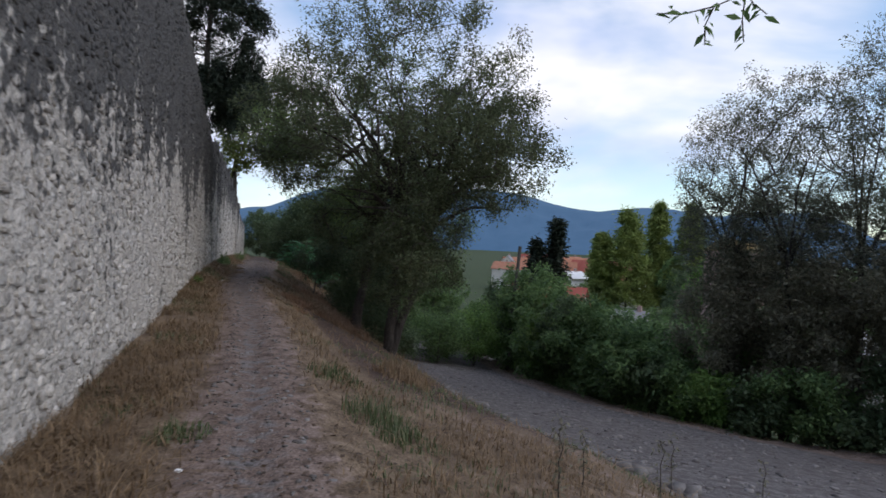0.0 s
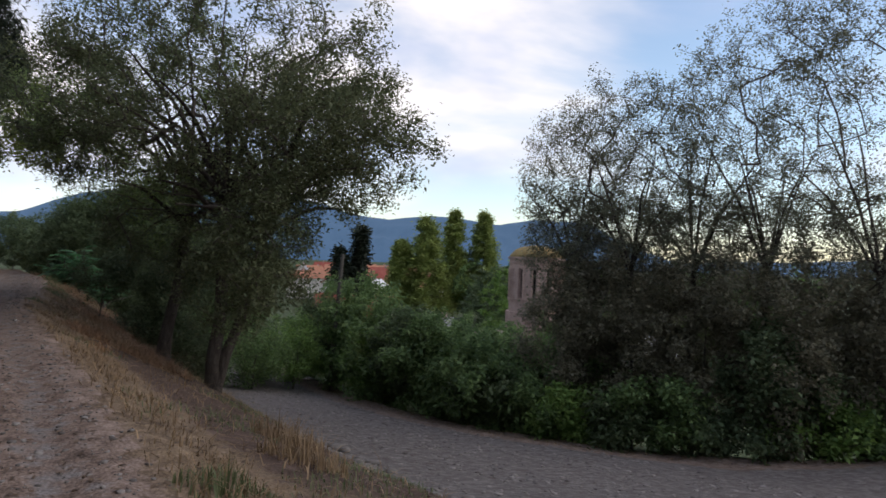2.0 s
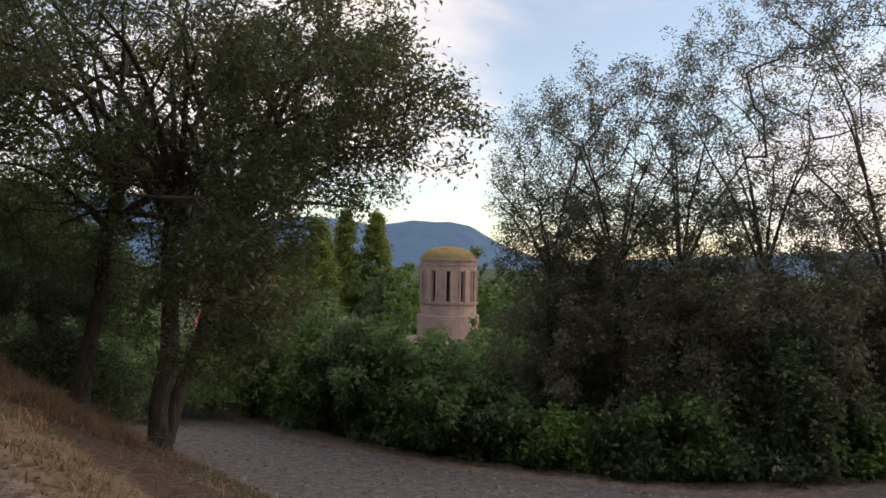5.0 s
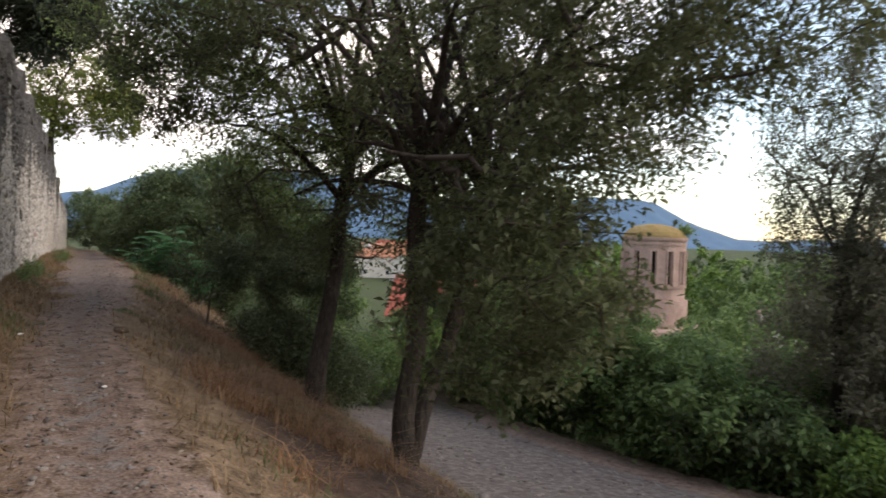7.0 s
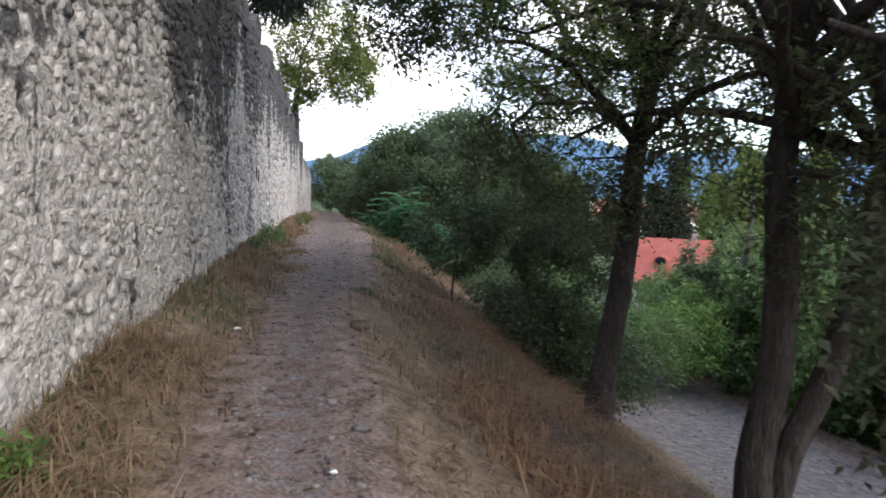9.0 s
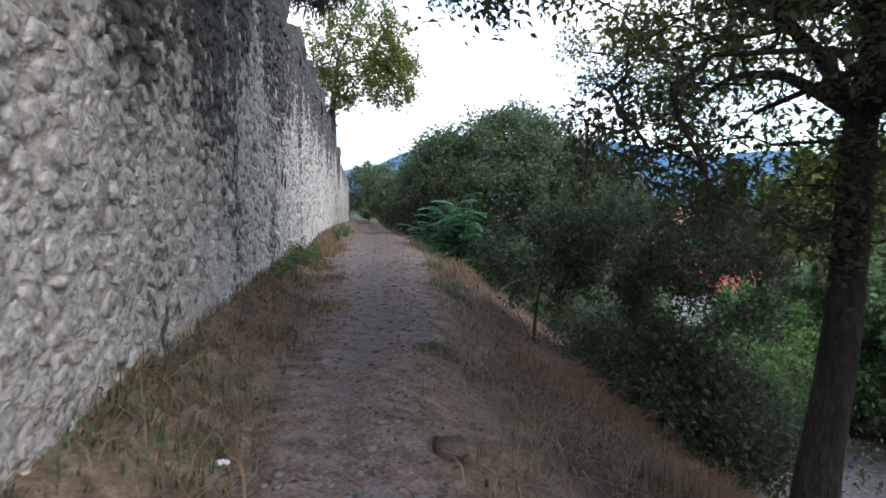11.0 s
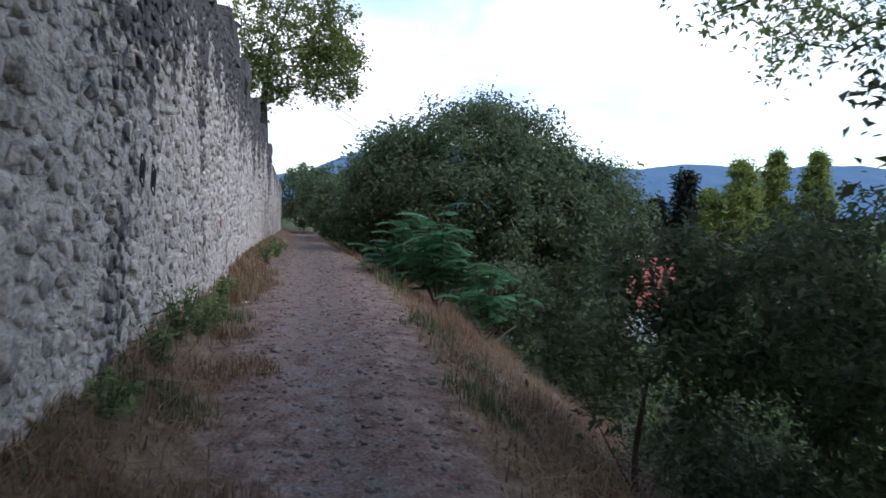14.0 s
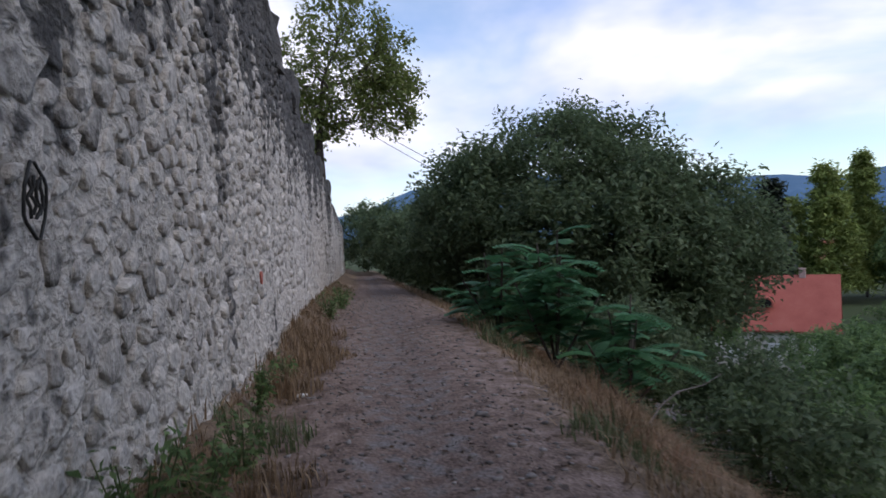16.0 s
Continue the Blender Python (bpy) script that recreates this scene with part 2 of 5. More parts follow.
def ground_material():
    """Earth: dry straw litter, brown dirt and stony gravel, by the share of each that the sheet carries."""
    m = bpy.data.materials.new("earth")
    m.use_nodes = True
    n, l = m.node_tree.nodes, m.node_tree.links
    b = n["Principled BSDF"]
    b.inputs["Roughness"].default_value, b.inputs["Specular IOR Level"].default_value = 0.95, 0.15
    geo = n.new("ShaderNodeNewGeometry")

    def tex(scale, detail=6):
        t = n.new("ShaderNodeTexNoise")
        t.inputs["Scale"].default_value, t.inputs["Detail"].default_value = scale, detail
        l.new(geo.outputs["Position"], t.inputs["Vector"])
        return t.outputs["Fac"]

    broad, mid, fine = tex(0.8), tex(6.0), tex(45.0, 8)
    vor = n.new("ShaderNodeTexVoronoi")
    vor.inputs["Scale"].default_value = 40.0
    l.new(geo.outputs["Position"], vor.inputs["Vector"])
    blend = n.new("ShaderNodeMix")
    blend.inputs["Factor"].default_value = 0.5
    l.new(mid, blend.inputs["A"])
    l.new(fine, blend.inputs["B"])

    def coat(*stops):
        r = ramp(n, [(0.33 + 0.34 * i / (len(stops) - 1), c) for i, c in enumerate(stops)])
        l.new(blend.outputs["Result"], r.inputs[0])
        return r.outputs[0]

    dirt = coat((0.055, 0.04, 0.034), (0.18, 0.132, 0.112), (0.32, 0.248, 0.215))
    straw = coat((0.06, 0.042, 0.03), (0.165, 0.119, 0.083), (0.30, 0.226, 0.158))
    gravel = coat((0.05, 0.044, 0.044), (0.115, 0.104, 0.104), (0.225, 0.207, 0.205))
    # dark bank earth: its own brown plus tree shade put into the colour
    dark_shaded_earth = coat((0.026, 0.018, 0.015), (0.068, 0.045, 0.037), (0.135, 0.094, 0.078))
    green = coat((0.03, 0.045, 0.02), (0.05, 0.07, 0.03), (0.09, 0.10, 0.05))

    def share(name):
        a = n.new("ShaderNodeAttribute")
        a.attribute_name = name
        s = n.new("ShaderNodeMath")
        s.operation = "ADD"
        l.new(a.outputs["Fac"], s.inputs[0])
        w = n.new("ShaderNodeMapRange")
        w.inputs["From Min"].default_value, w.inputs["From Max"].default_value = 0.3, 0.7
        w.inputs["To Min"].default_value, w.inputs["To Max"].default_value = -0.3, 0.3
        l.new(broad if name == "meadow" else mid, w.inputs["Value"])
        l.new(w.outputs[0], s.inputs[1])
        e = n.new("ShaderNodeMapRange")
        e.interpolation_type = "SMOOTHSTEP"
        e.inputs["From Min"].default_value, e.inputs["From Max"].default_value = 0.3, 0.7
        l.new(s.outputs[0], e.inputs["Value"])
        return e.outputs[0]

    last = straw
    for name, colour in (("meadow", green), ("bare", dirt), ("stony", gravel), ("dark_shaded_earth", dark_shaded_earth)):
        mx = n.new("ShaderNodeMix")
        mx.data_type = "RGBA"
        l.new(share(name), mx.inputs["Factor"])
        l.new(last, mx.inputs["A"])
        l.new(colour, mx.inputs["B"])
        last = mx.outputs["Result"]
    l.new(last, b.inputs["Base Color"])
    h = n.new("ShaderNodeMath")
    h.operation = "MULTIPLY_ADD"
    h.inputs[1].default_value = -0.3
    l.new(vor.outputs["Distance"], h.inputs[0])
    l.new(blend.outputs["Result"], h.inputs[2])
    bp = n.new("ShaderNodeBump")
    bp.inputs["Strength"].default_value, bp.inputs["Distance"].default_value = 0.8, 0.022
    l.new(h.outputs[0], bp.inputs["Height"])
    l.new(bp.outputs[0], b.inputs["Normal"])
    return m


M_EARTH = ground_material()

# ---- mesh helpers ----
RNG = np.random.default_rng(7)


def part(name, bm, material, parent, label=""):
    """Links a bmesh or mesh as one mesh object under a thing or a part."""
    if isinstance(bm, bmesh.types.BMesh):
        me = bpy.data.meshes.new(name)
        bm.to_mesh(me)
        bm.free()
    else:
        me = bm
    if material and not me.materials:
        me.materials.append(material)
    ob = new(name, me)
    ob.parent = parent
    return tagged(ob, label) if label else ob


def raw(name, verts, faces, material=None, smooth=False, sizes=None):
    """A mesh from arrays: faces is (n, k), or a flat list of corners with sizes."""
    verts = np.asarray(verts, np.float32)
    me = bpy.data.meshes.new(name)
    if sizes is None:
        faces = np.asarray(faces, np.int32)
        sizes = np.full(len(faces), faces.shape[1], np.int32)
        flat_list = faces.ravel()
    else:
        flat_list = np.asarray(faces, np.int32)
        sizes = np.asarray(sizes, np.int32)
    me.vertices.add(len(verts))
    me.vertices.foreach_set("co", verts.ravel())
    me.loops.add(len(flat_list))
    me.loops.foreach_set("vertex_index", flat_list)
    me.polygons.add(len(sizes))
    me.polygons.foreach_set("loop_start", np.concatenate([[0], np.cumsum(sizes)[:-1]]).astype(np.int32))
    if smooth:
        me.polygons.foreach_set("use_smooth", np.ones(len(sizes), bool))
    me.update(calc_edges=True)
    if material:
        me.materials.append(material)
    return me


def empty(name, x, y, z, label, category, group="", kind=""):
    e = new(name)
    e.location = (x, y, z)
    return tagged(e, label, category, group, kind)


def box(bm, x0, y0, z0, x1, y1, z1, bevel=0.0):
    m = Matrix.Translation(((x0 + x1) / 2, (y0 + y1) / 2, (z0 + z1) / 2)) @ Matrix.Diagonal((x1 - x0, y1 - y0, z1 - z0, 1))
    r = bmesh.ops.create_cube(bm, size=1, matrix=m)
    if bevel:
        es = {e for v in r["verts"] for e in v.link_edges}
        bmesh.ops.bevel(bm, geom=list(es), offset=bevel, segments=1, affect="EDGES")
    return bm


def fbm(x, y, scale, seed=0.0, octaves=4):
    """Smooth noise on arrays, about -1 to 1."""
    out, amp, tot = np.zeros(np.broadcast(x, y).shape), 1.0, 0.0
    for o in range(octaves):
        f = 2 ** o / scale
        a, c = seed + 1.7 * o, seed * 2.3 + 0.9 * o
        out += amp * (np.sin(x * f * 1.9 + 1.3 * np.sin(y * f * 1.1 + a) + c) * np.sin(y * f * 1.7 + 1.7 * np.sin(x * f * 1.3 + c) + a))
        tot += amp
        amp *= 0.5
    return out / tot


def step(a, b, v):
    t = np.clip((v - a) / (b - a), 0, 1)
    return t * t * (3 - 2 * t)


# ---- lie of the land ----
WALL_X = -2.15


def path_mid(y):
    return np.interp(y, [-5, 3.5, 10, 15.6, 19.2, 21.5, 24, 28, 36, 48, 70], [-0.64, -0.64, -0.7, -1.05, -1.12, -0.9, -0.92, -0.93, -0.8, -0.8, -0.95])


def path_half(y):
    return np.interp(y, [-5, 3.5, 10, 15.6, 19.2, 21.5, 24, 26.5, 29, 36, 48, 70], [0.52, 0.5, 0.47, 0.5, 0.44, 0.57, 0.78, 0.95, 1.08, 0.95, 0.65, 0.6])


def path_height(y):
    return np.interp(y, [-10, 4, 10, 16, 22, 26, 34, 45, 60, 75], [-0.02, 0, 0.06, 0.17, 0.18, 0.2, 0.15, -0.1, -0.4, -0.7])


def road_height(y):
    return np.interp(y, [-20, 0, 7.5, 11, 16.7, 20, 31, 45, 70], [-0.7, -1.05, -1.5, -2.0, -2.6, -2.95, -3.8, -4.6, -5.5])


def road_left(y):
    return np.interp(y, [-10, 7, 9, 13, 18, 24, 28, 32, 45], [3.6, 4.0, 3.8, 4.0, 4.5, 4.9, 5.2, 6.2, 8.5])


def road_right(y):
    return np.interp(y, [-10, 6, 9, 10.5, 12, 14, 16, 18, 22, 26, 32, 45], [33.0, 24.0, 18.0, 15.5, 13.5, 12.0, 11.0, 10.3, 9.8, 9.7, 10.8, 13.0])


def hedge_line(y):
    return np.interp(y, [-10, 6, 9, 10.5, 12, 14, 16, 18, 22, 26, 32, 45], [34, 25, 19, 16.5, 14.5, 13, 12, 11.3, 10.8, 10.7, 11.8, 14])


def land(x, y):
    """Height of the ground."""
    x, y = np.asarray(x, float), np.asarray(y, float)
    ph, rh = path_height(y), road_height(y) - 0.13 * np.clip(x - 4.2, 0, 9)
    pr, pl = path_mid(y) + path_half(y), path_mid(y) - path_half(y)
    # bank between path and road
    t = np.clip((x - pr) / np.maximum(road_left(y) - 0.25 - pr, 0.5), 0, 1)
    bank = ph + (road_height(y) + 0.22 - ph) * (0.82 * t + 0.18 * t * t)
    z = np.where(x <= pr, ph, bank)
    # verge rising to the wall
    lift = np.interp(y, [-5, 6, 12, 16, 20, 30], [-0.14, -0.12, 0.05, 0.2, 0.28, 0.22])
    z = z + lift * step(0, 1, (pl - x) / np.maximum(pl - WALL_X, 0.3))
    # road bed
    rl, rr = road_left(y), road_right(y)
    on = step(rl - 0.35, rl + 0.05, x)
    z = z * (1 - on) + rh * on
    # slope beyond the road falls away to the valley
    far = np.maximum(x - hedge_line(y), 0)
    z = z - np.minimum(far * 0.17, 5.2) + 0.12 * step(0, 0.5, far)
    valley = -10.3
    d = np.hypot(x, y)
    w = step(38, 75, d) * step(6, 24, x - 2 + 0 * y)
    z = z * (1 - w) + valley * w
    # ground behind the wall
    b = step(WALL_X - 0.3, WALL_X - 0.7, x)
    z = z * (1 - b) + (1.2 + 0.02 * y.clip(0, 60)) * b
    w2 = step(75, 160, d)
    z = z * (1 - w2) + valley * w2
    near = (1 - step(50, 90, d))
    path_on = (1 - step(0.75, 1.15, np.abs(x - path_mid(y)) / path_half(y)))
    road_on = step(rl - 0.2, rl + 0.2, x) * (1 - step(rr - 0.2, rr + 0.3, x))
    rough = 0.05 - 0.042 * np.maximum(path_on, road_on)
    z = z + near * rough * (fbm(x, y, 0.55, 1.0) + 0.5 * fbm(x, y, 0.2, 4.0))
    # two worn wheel lines
    z = z - near * path_on * 0.02 * np.cos(np.clip((x - path_mid(y)) / path_half(y), -1, 1) * 2 * math.pi)
    return z


def axis(lo, hi, fine, start, end, n_lo, n_hi):
    mid_part = np.arange(start, end, fine)
    a = start - np.geomspace(fine * 1.5, start - lo, n_lo)[::-1]
    c = end + np.geomspace(fine * 1.5, hi - end, n_hi)
    return np.concatenate([a, mid_part, c])


def build_ground():
    xs, ys = axis(-600, 3600, 0.13, -2.6, 11.5, 22, 55), axis(-600, 3600, 0.16, -3.0, 46, 26, 60)
    gx, gy = np.meshgrid(xs, ys)
    gz = land(gx, gy)
    nx, ny = len(xs), len(ys)
    verts = np.stack([gx, gy, gz], -1).reshape(-1, 3)
    i = (np.arange(ny - 1)[:, None] * nx + np.arange(nx - 1)).ravel()
    quads = np.stack([i, i + 1, i + nx + 1, i + nx], 1)
    cx, cy = verts[quads, 0].mean(1), verts[quads, 1].mean(1)
    in_road = (cx > road_left(cy)) & (cx < road_right(cy)) & (cy > -8) & (cy < 44)
    in_path = (np.abs(cx - path_mid(cy)) < path_half(cy)) & (cy > -8) & (cy < 60)
    px = np.abs(gx - path_mid(gy)) / path_half(gy)
    bare = np.clip(1.45 - px, 0, 1) * (gy > -30) * (gy < 62)
    side = np.clip((gx - path_mid(gy)) / path_half(gy), -1, 1)
    stony = np.clip(1.0 - px * 1.1, 0, 0.7) * (0.40 + 0.25 * np.cos(side * 2.2)) * (gy < 60)
    rl, rr = road_left(gy), road_right(gy)
    on_road = step(rl - 0.5, rl + 0.5, gx) * (1 - step(rr - 0.5, rr + 0.4, gx)) * (gy < 60) * (gy > -30)
    stony = np.maximum(stony, on_road * 0.8)
    bare = np.maximum(bare, np.maximum(on_road, 0.85 * step(rl, rl + 0.5, gx) * (1 - step(hedge_line(gy), hedge_line(gy) + 0.8, gx)) * (gy < 60) * (gy > -30)))
    # dark earth of the bank below the path, tree shade painted into it
    bank = step(0.6, 2.0, gx - path_mid(gy) - path_half(gy)) * (1 - on_road) * (gx < rl)
    bare = np.maximum(bare, bank * 0.42 * (gy < 22))
    dark_shaded_earth = 0.9 * step(0.4, 1.1, gx - path_mid(gy) - path_half(gy)) * step(5.5, 8.0, gy) * (1 - step(18, 23, gy)) * (gx < rl)
    # dark strip painted along the track's eroded left edge
    dark_shaded_earth = np.maximum(dark_shaded_earth, 0.8 * np.exp(-((gx - rl) / 0.3) ** 2) * step(4, 7, gy) * (1 - step(18, 24, gy)))
    meadow = np.maximum(step(hedge_line(gy), hedge_line(gy) + 1.0, gx), step(26, 34, gy) * step(2.5, 4, gx))
    meadow = np.maximum(meadow, 1.0 * (np.hypot(gx, gy) > 70))
    for name, keep, label, cat in (
        ("ground", ~(in_road | in_path), "sloping earth with dry yellow grass falling to a valley", "ground"),
        ("path", in_path, "trodden brown earth footpath strewn with small grey stones", "path"),
        ("road", in_road, "sunken gravel track of loose grey stones below the bank", "road"),
    ):
        q = quads[keep]
        used, inv = np.unique(q, return_inverse=True)
        me = raw(name, verts[used], inv.reshape(-1, 4), M_EARTH, True)
        for attr, arr in (("bare", bare), ("stony", stony), ("meadow", meadow), ("dark_shaded_earth", dark_shaded_earth)):
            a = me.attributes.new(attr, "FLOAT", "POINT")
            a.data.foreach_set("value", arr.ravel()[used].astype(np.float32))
        tagged(new(name, me), label, cat, kind="structure")


build_ground()


def build_mountains():
    ridge_az = [-60, -40, -15, -3, 0.3, 3, 4.5, 8, 14, 20, 22.5, 24.5, 28, 31, 33.8, 37.5, 40.5, 43.7, 45.2, 47.7, 49.1, 51.8, 60, 75, 95, 130]
    ridge_el = [1.6, 1.7, 1.8, 2.0, 2.45, 3.6, 4.1, 4.7, 4.9, 4.7, 4.3, 3.7, 3.2, 3.6, 3.6, 3.1, 3.55, 3.5, 3.2, 1.85, 1.3, 0.4, 0.6, 1.4, 1.3, 1.2]
    az = np.radians(np.arange(-60, 130, 0.4))
    el = np.interp(np.degrees(az), ridge_az, ridge_el) + 0.10 * fbm(np.degrees(az), np.degrees(az) * 0.3, 2.2, 3.0)
    rows = 14
    k = np.linspace(0, 1, rows)[:, None]
    rad = 2300 + 900 * k + 0 * az
    crest = 3200 * np.tan(np.radians(el)) + 9
    z = -30 + (crest + 30) * k ** 0.85 + 26 * fbm(az * 60, k * 9, 1.3, 2.0) * k * (1 - k) * 3
    v = np.stack([rad * np.sin(az), rad * np.cos(az), z], -1).reshape(-1, 3)
    nx = len(az)
    i = (np.arange(rows - 1)[:, None] * nx + np.arange(nx - 1)).ravel()
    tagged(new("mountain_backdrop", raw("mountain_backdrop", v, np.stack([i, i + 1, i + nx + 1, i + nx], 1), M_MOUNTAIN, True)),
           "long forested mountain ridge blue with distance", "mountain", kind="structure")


build_mountains()


# ---- the stone wall ----
WALL_Y0, WALL_Y1 = -9.0, 62.0


def wall_top(y):
    return 0.10 * fbm(np.asarray(y, float), 0 * np.asarray(y, float), 1.1, 2.0) + np.interp(y, [-9, 12, 15.6, 21.7, 28, 33, 37.5, 48, 62], [5.9, 5.7, 5.05, 4.0, 3.95, 3.85, 3.55, 2.9, 2.3])


def build_wall():
    ys, ks = np.concatenate([np.arange(WALL_Y0, 4, 0.12), np.arange(4, 30, 0.06), np.arange(30, 44, 0.12), np.arange(44, WALL_Y1, 0.4)]), np.linspace(0, 1, 92)
    gy, gk = np.meshgrid(ys, ks)
    base = -0.9
    gz = base + (wall_top(gy) - base) * gk
    gx = WALL_X + 0.02 * fbm(gy, gz, 0.9, 5.0) + 0.012 * fbm(gy, gz, 0.16, 8.0) + RNG.normal(0, 0.011, gy.shape) - 0.05 * gk
    front = np.stack([gx, gy, gz], -1).reshape(-1, 3)
    n = len(ys)
    i = (np.arange(len(ks) - 1)[:, None] * n + np.arange(n - 1)).ravel()
    quads = np.stack([i, i + 1, i + n + 1, i + n], 1)
    k0 = len(front)
    top = front[-n:]
    rear_top, rear_base = top + [-0.75, 0, 0], np.stack([np.full(n, WALL_X - 0.8), ys, np.full(n, base)], 1)
    verts = np.concatenate([front, rear_top, rear_base])
    j = np.arange(n - 1)
    lastrow = k0 - n
    quads = np.concatenate([quads, np.stack([lastrow + j, lastrow + j + 1, k0 + j + 1, k0 + j], 1), np.stack([k0 + j, k0 + j + 1, k0 + n + j + 1, k0 + n + j], 1)])
    end = np.array([[n - 1, lastrow + n - 1, k0 + n - 1, k0 + 2 * n - 1]])
    quads = np.concatenate([quads, end])
    wall = new("wall_west", raw("wall_west", verts, quads, M_MORTAR, True))
    return tagged(wall, "tall old rubble stone wall, pale mortar, blackened towards its top", "wall", kind="structure")


WALL = build_wall()


def ico():
    bm = bmesh.new()
    bmesh.ops.create_icosphere(bm, subdivisions=1, radius=1)
    v = np.array([p.co[:] for p in bm.verts])
    f = np.array([[q.index for q in p.verts] for p in bm.faces])
    bm.free()
    return v, f


ICO_V, ICO_F = ico()


def pebble_cloud(centres, sizes, flatten=(1, 1, 1), lump=0.26, turn=None):
    """Many lumpy stones as arrays; sizes (n, 3) half extents."""
    n = len(centres)
    lumps = 1 + lump * RNG.uniform(-1, 1, (n, len(ICO_V), 1))
    v = np.sign(ICO_V) * np.abs(ICO_V) ** 0.62
    v = v[None] * lumps * sizes[:, None, :]
    if turn is not None:
        c, s = np.cos(turn)[:, None], np.sin(turn)[:, None]
        y, z = v[..., 1] * c - v[..., 2] * s, v[..., 1] * s + v[..., 2] * c
        v = np.stack([v[..., 0], y, z], -1)
    v = v + centres[:, None, :]
    f = ICO_F[None] + (np.arange(n) * len(ICO_V))[:, None, None]
    return v.reshape(-1, 3), f.reshape(-1, 3)


def wall_stones():
    """Stones thrown at the wall, the largest first, each kept where it finds room among the others."""
    out, cells = [], {}
    for count, lo, hi, tight in ((260, 0.075, 0.105, 1.0), (5500, 0.045, 0.068, 0.95), (34000, 0.028, 0.045, 0.95), (30000, 0.018, 0.028, 0.95)):
        ys, zs, rs = RNG.uniform(1.5, 46, count), RNG.uniform(-0.45, 6.6, count), RNG.uniform(lo, hi, count)
        wide, tops = RNG.uniform(1.0, 1.75, count), wall_top(ys)
        for y, z, r, k, top in zip(ys, zs, rs, wide, tops):
            if z + r > top:
                continue
            if (y > 32 and lo < 0.04) or (y > 24 and lo < 0.025):
                continue
            cy, cz = int(y * 3), int(z * 3)
            ok = True
            for i in (-1, 0, 1):
                for j in (-1, 0, 1):
                    for q in cells.get((cy + i, cz + j), ()):
                        dy, dz = (q[0] - y) / (0.5 * (k + q[3])), q[1] - z
                        if dy * dy + dz * dz < (tight * (q[2] + r)) ** 2:
                            ok = False
                            break
                    if not ok:
                        break
                if not ok:
                    break
            if ok:
                s = (y, z, r, k)
                cells.setdefault((cy, cz), []).append(s)
                out.append((y, z, 2 * r * k, 2 * r))
    return np.array(out)


def cells(pts):
    """Power cells of weighted points (y, z, w, h): for each stone the outline left when its neighbours have taken their share."""
    y, z, r = pts[:, 0] / 1.3, pts[:, 1], pts[:, 3] / 2
    bins = {}
    for i in range(len(pts)):
        bins.setdefault((int(y[i] * 4), int(z[i] * 4 + 8)), []).append(i)
    out = []
    for i in range(len(pts)):
        by, bz = int(y[i] * 4), int(z[i] * 4 + 8)
        near = [j for a in (-1, 0, 1) for c in (-1, 0, 1) for j in bins.get((by + a, bz + c), ()) if j != i]
        near.sort(key=lambda j: (y[j] - y[i]) ** 2 + (z[j] - z[i]) ** 2)
        R = r[i] * 1.7 + 0.02
        poly = [(y[i] + R * math.cos(a), z[i] + R * math.sin(a)) for a in (0.2, 1.0, 1.8, 2.6, 3.4, 4.2, 5.0, 5.8)]
        for j in near[:16]:
            dy, dz = y[j] - y[i], z[j] - z[i]
            d2 = dy * dy + dz * dz
            lim = (d2 + r[i] * r[i] - r[j] * r[j]) / 2
            cut, n = [], len(poly)
            side = [(p[0] - y[i]) * dy + (p[1] - z[i]) * dz - lim for p in poly]
            if max(side) <= 0:
                continue
            for k in range(n):
                p, q, sp, sq = poly[k], poly[(k + 1) % n], side[k], side[(k + 1) % n]
                if sp <= 0:
                    cut.append(p)
                if (sp < 0 < sq) or (sq < 0 < sp):
                    f = sp / (sp - sq)
                    cut.append((p[0] + (q[0] - p[0]) * f, p[1] + (q[1] - p[1]) * f))
            poly = cut
            if len(poly) < 3:
                break
        out.append([(p[0] * 1.3, p[1]) for p in poly])
    return out


def stone_shape(poly, h, rng, near=True):
    """A rounded, slightly tilted block with the outline poly, as vertices about its middle and faces."""
    P = np.array(poly)
    if near:
        P = np.concatenate([[0.76 * p + 0.24 * q, 0.24 * p + 0.76 * q] for p, q in zip(P, np.roll(P, -1, 0))])
    C = P.mean(0)
    D = P - C
    size = np.linalg.norm(D, axis=1, keepdims=True)
    D = D * np.clip((size - 0.008) / np.maximum(size, 1e-4), 0.3, 1) * rng.uniform(0.80, 1.04, (len(D), 1)) * rng.uniform(0.78, 1.0)
    n = len(D)
    ty, tz = rng.normal(0, 0.34, 2) * h / max(float(size.mean()), 0.03)
    rings = []
    levels = ((1.0, -0.03), (0.93, h * 0.6), (0.66, h * 0.98)) if near else ((1.0, -0.02), (0.72, h * 0.9))
    for s, x in levels:
        q = D * s
        xx = x + (0 if x < 0 else 1) * (q[:, 0] * ty + q[:, 1] * tz) + (rng.normal(0, h * 0.16, n) if x > 0 else 0)
        rings.append(np.stack([xx + 0 * q[:, 0], q[:, 0], q[:, 1]], 1))
    V = np.concatenate(rings + [np.array([[h * 1.08, 0, 0]])])
    k = np.arange(n)
    F = []
    for r in range(len(levels) - 1):
        a, b2 = r * n + k, r * n + (k + 1) % n
        F += [np.stack([a, b2, b2 + n], 1), np.stack([a, b2 + n, a + n], 1)]
    F.append(np.stack([(len(levels) - 1) * n + k, (len(levels) - 1) * n + (k + 1) % n, np.full(n, len(levels) * n)], 1))
    return C, V, np.concatenate(F)


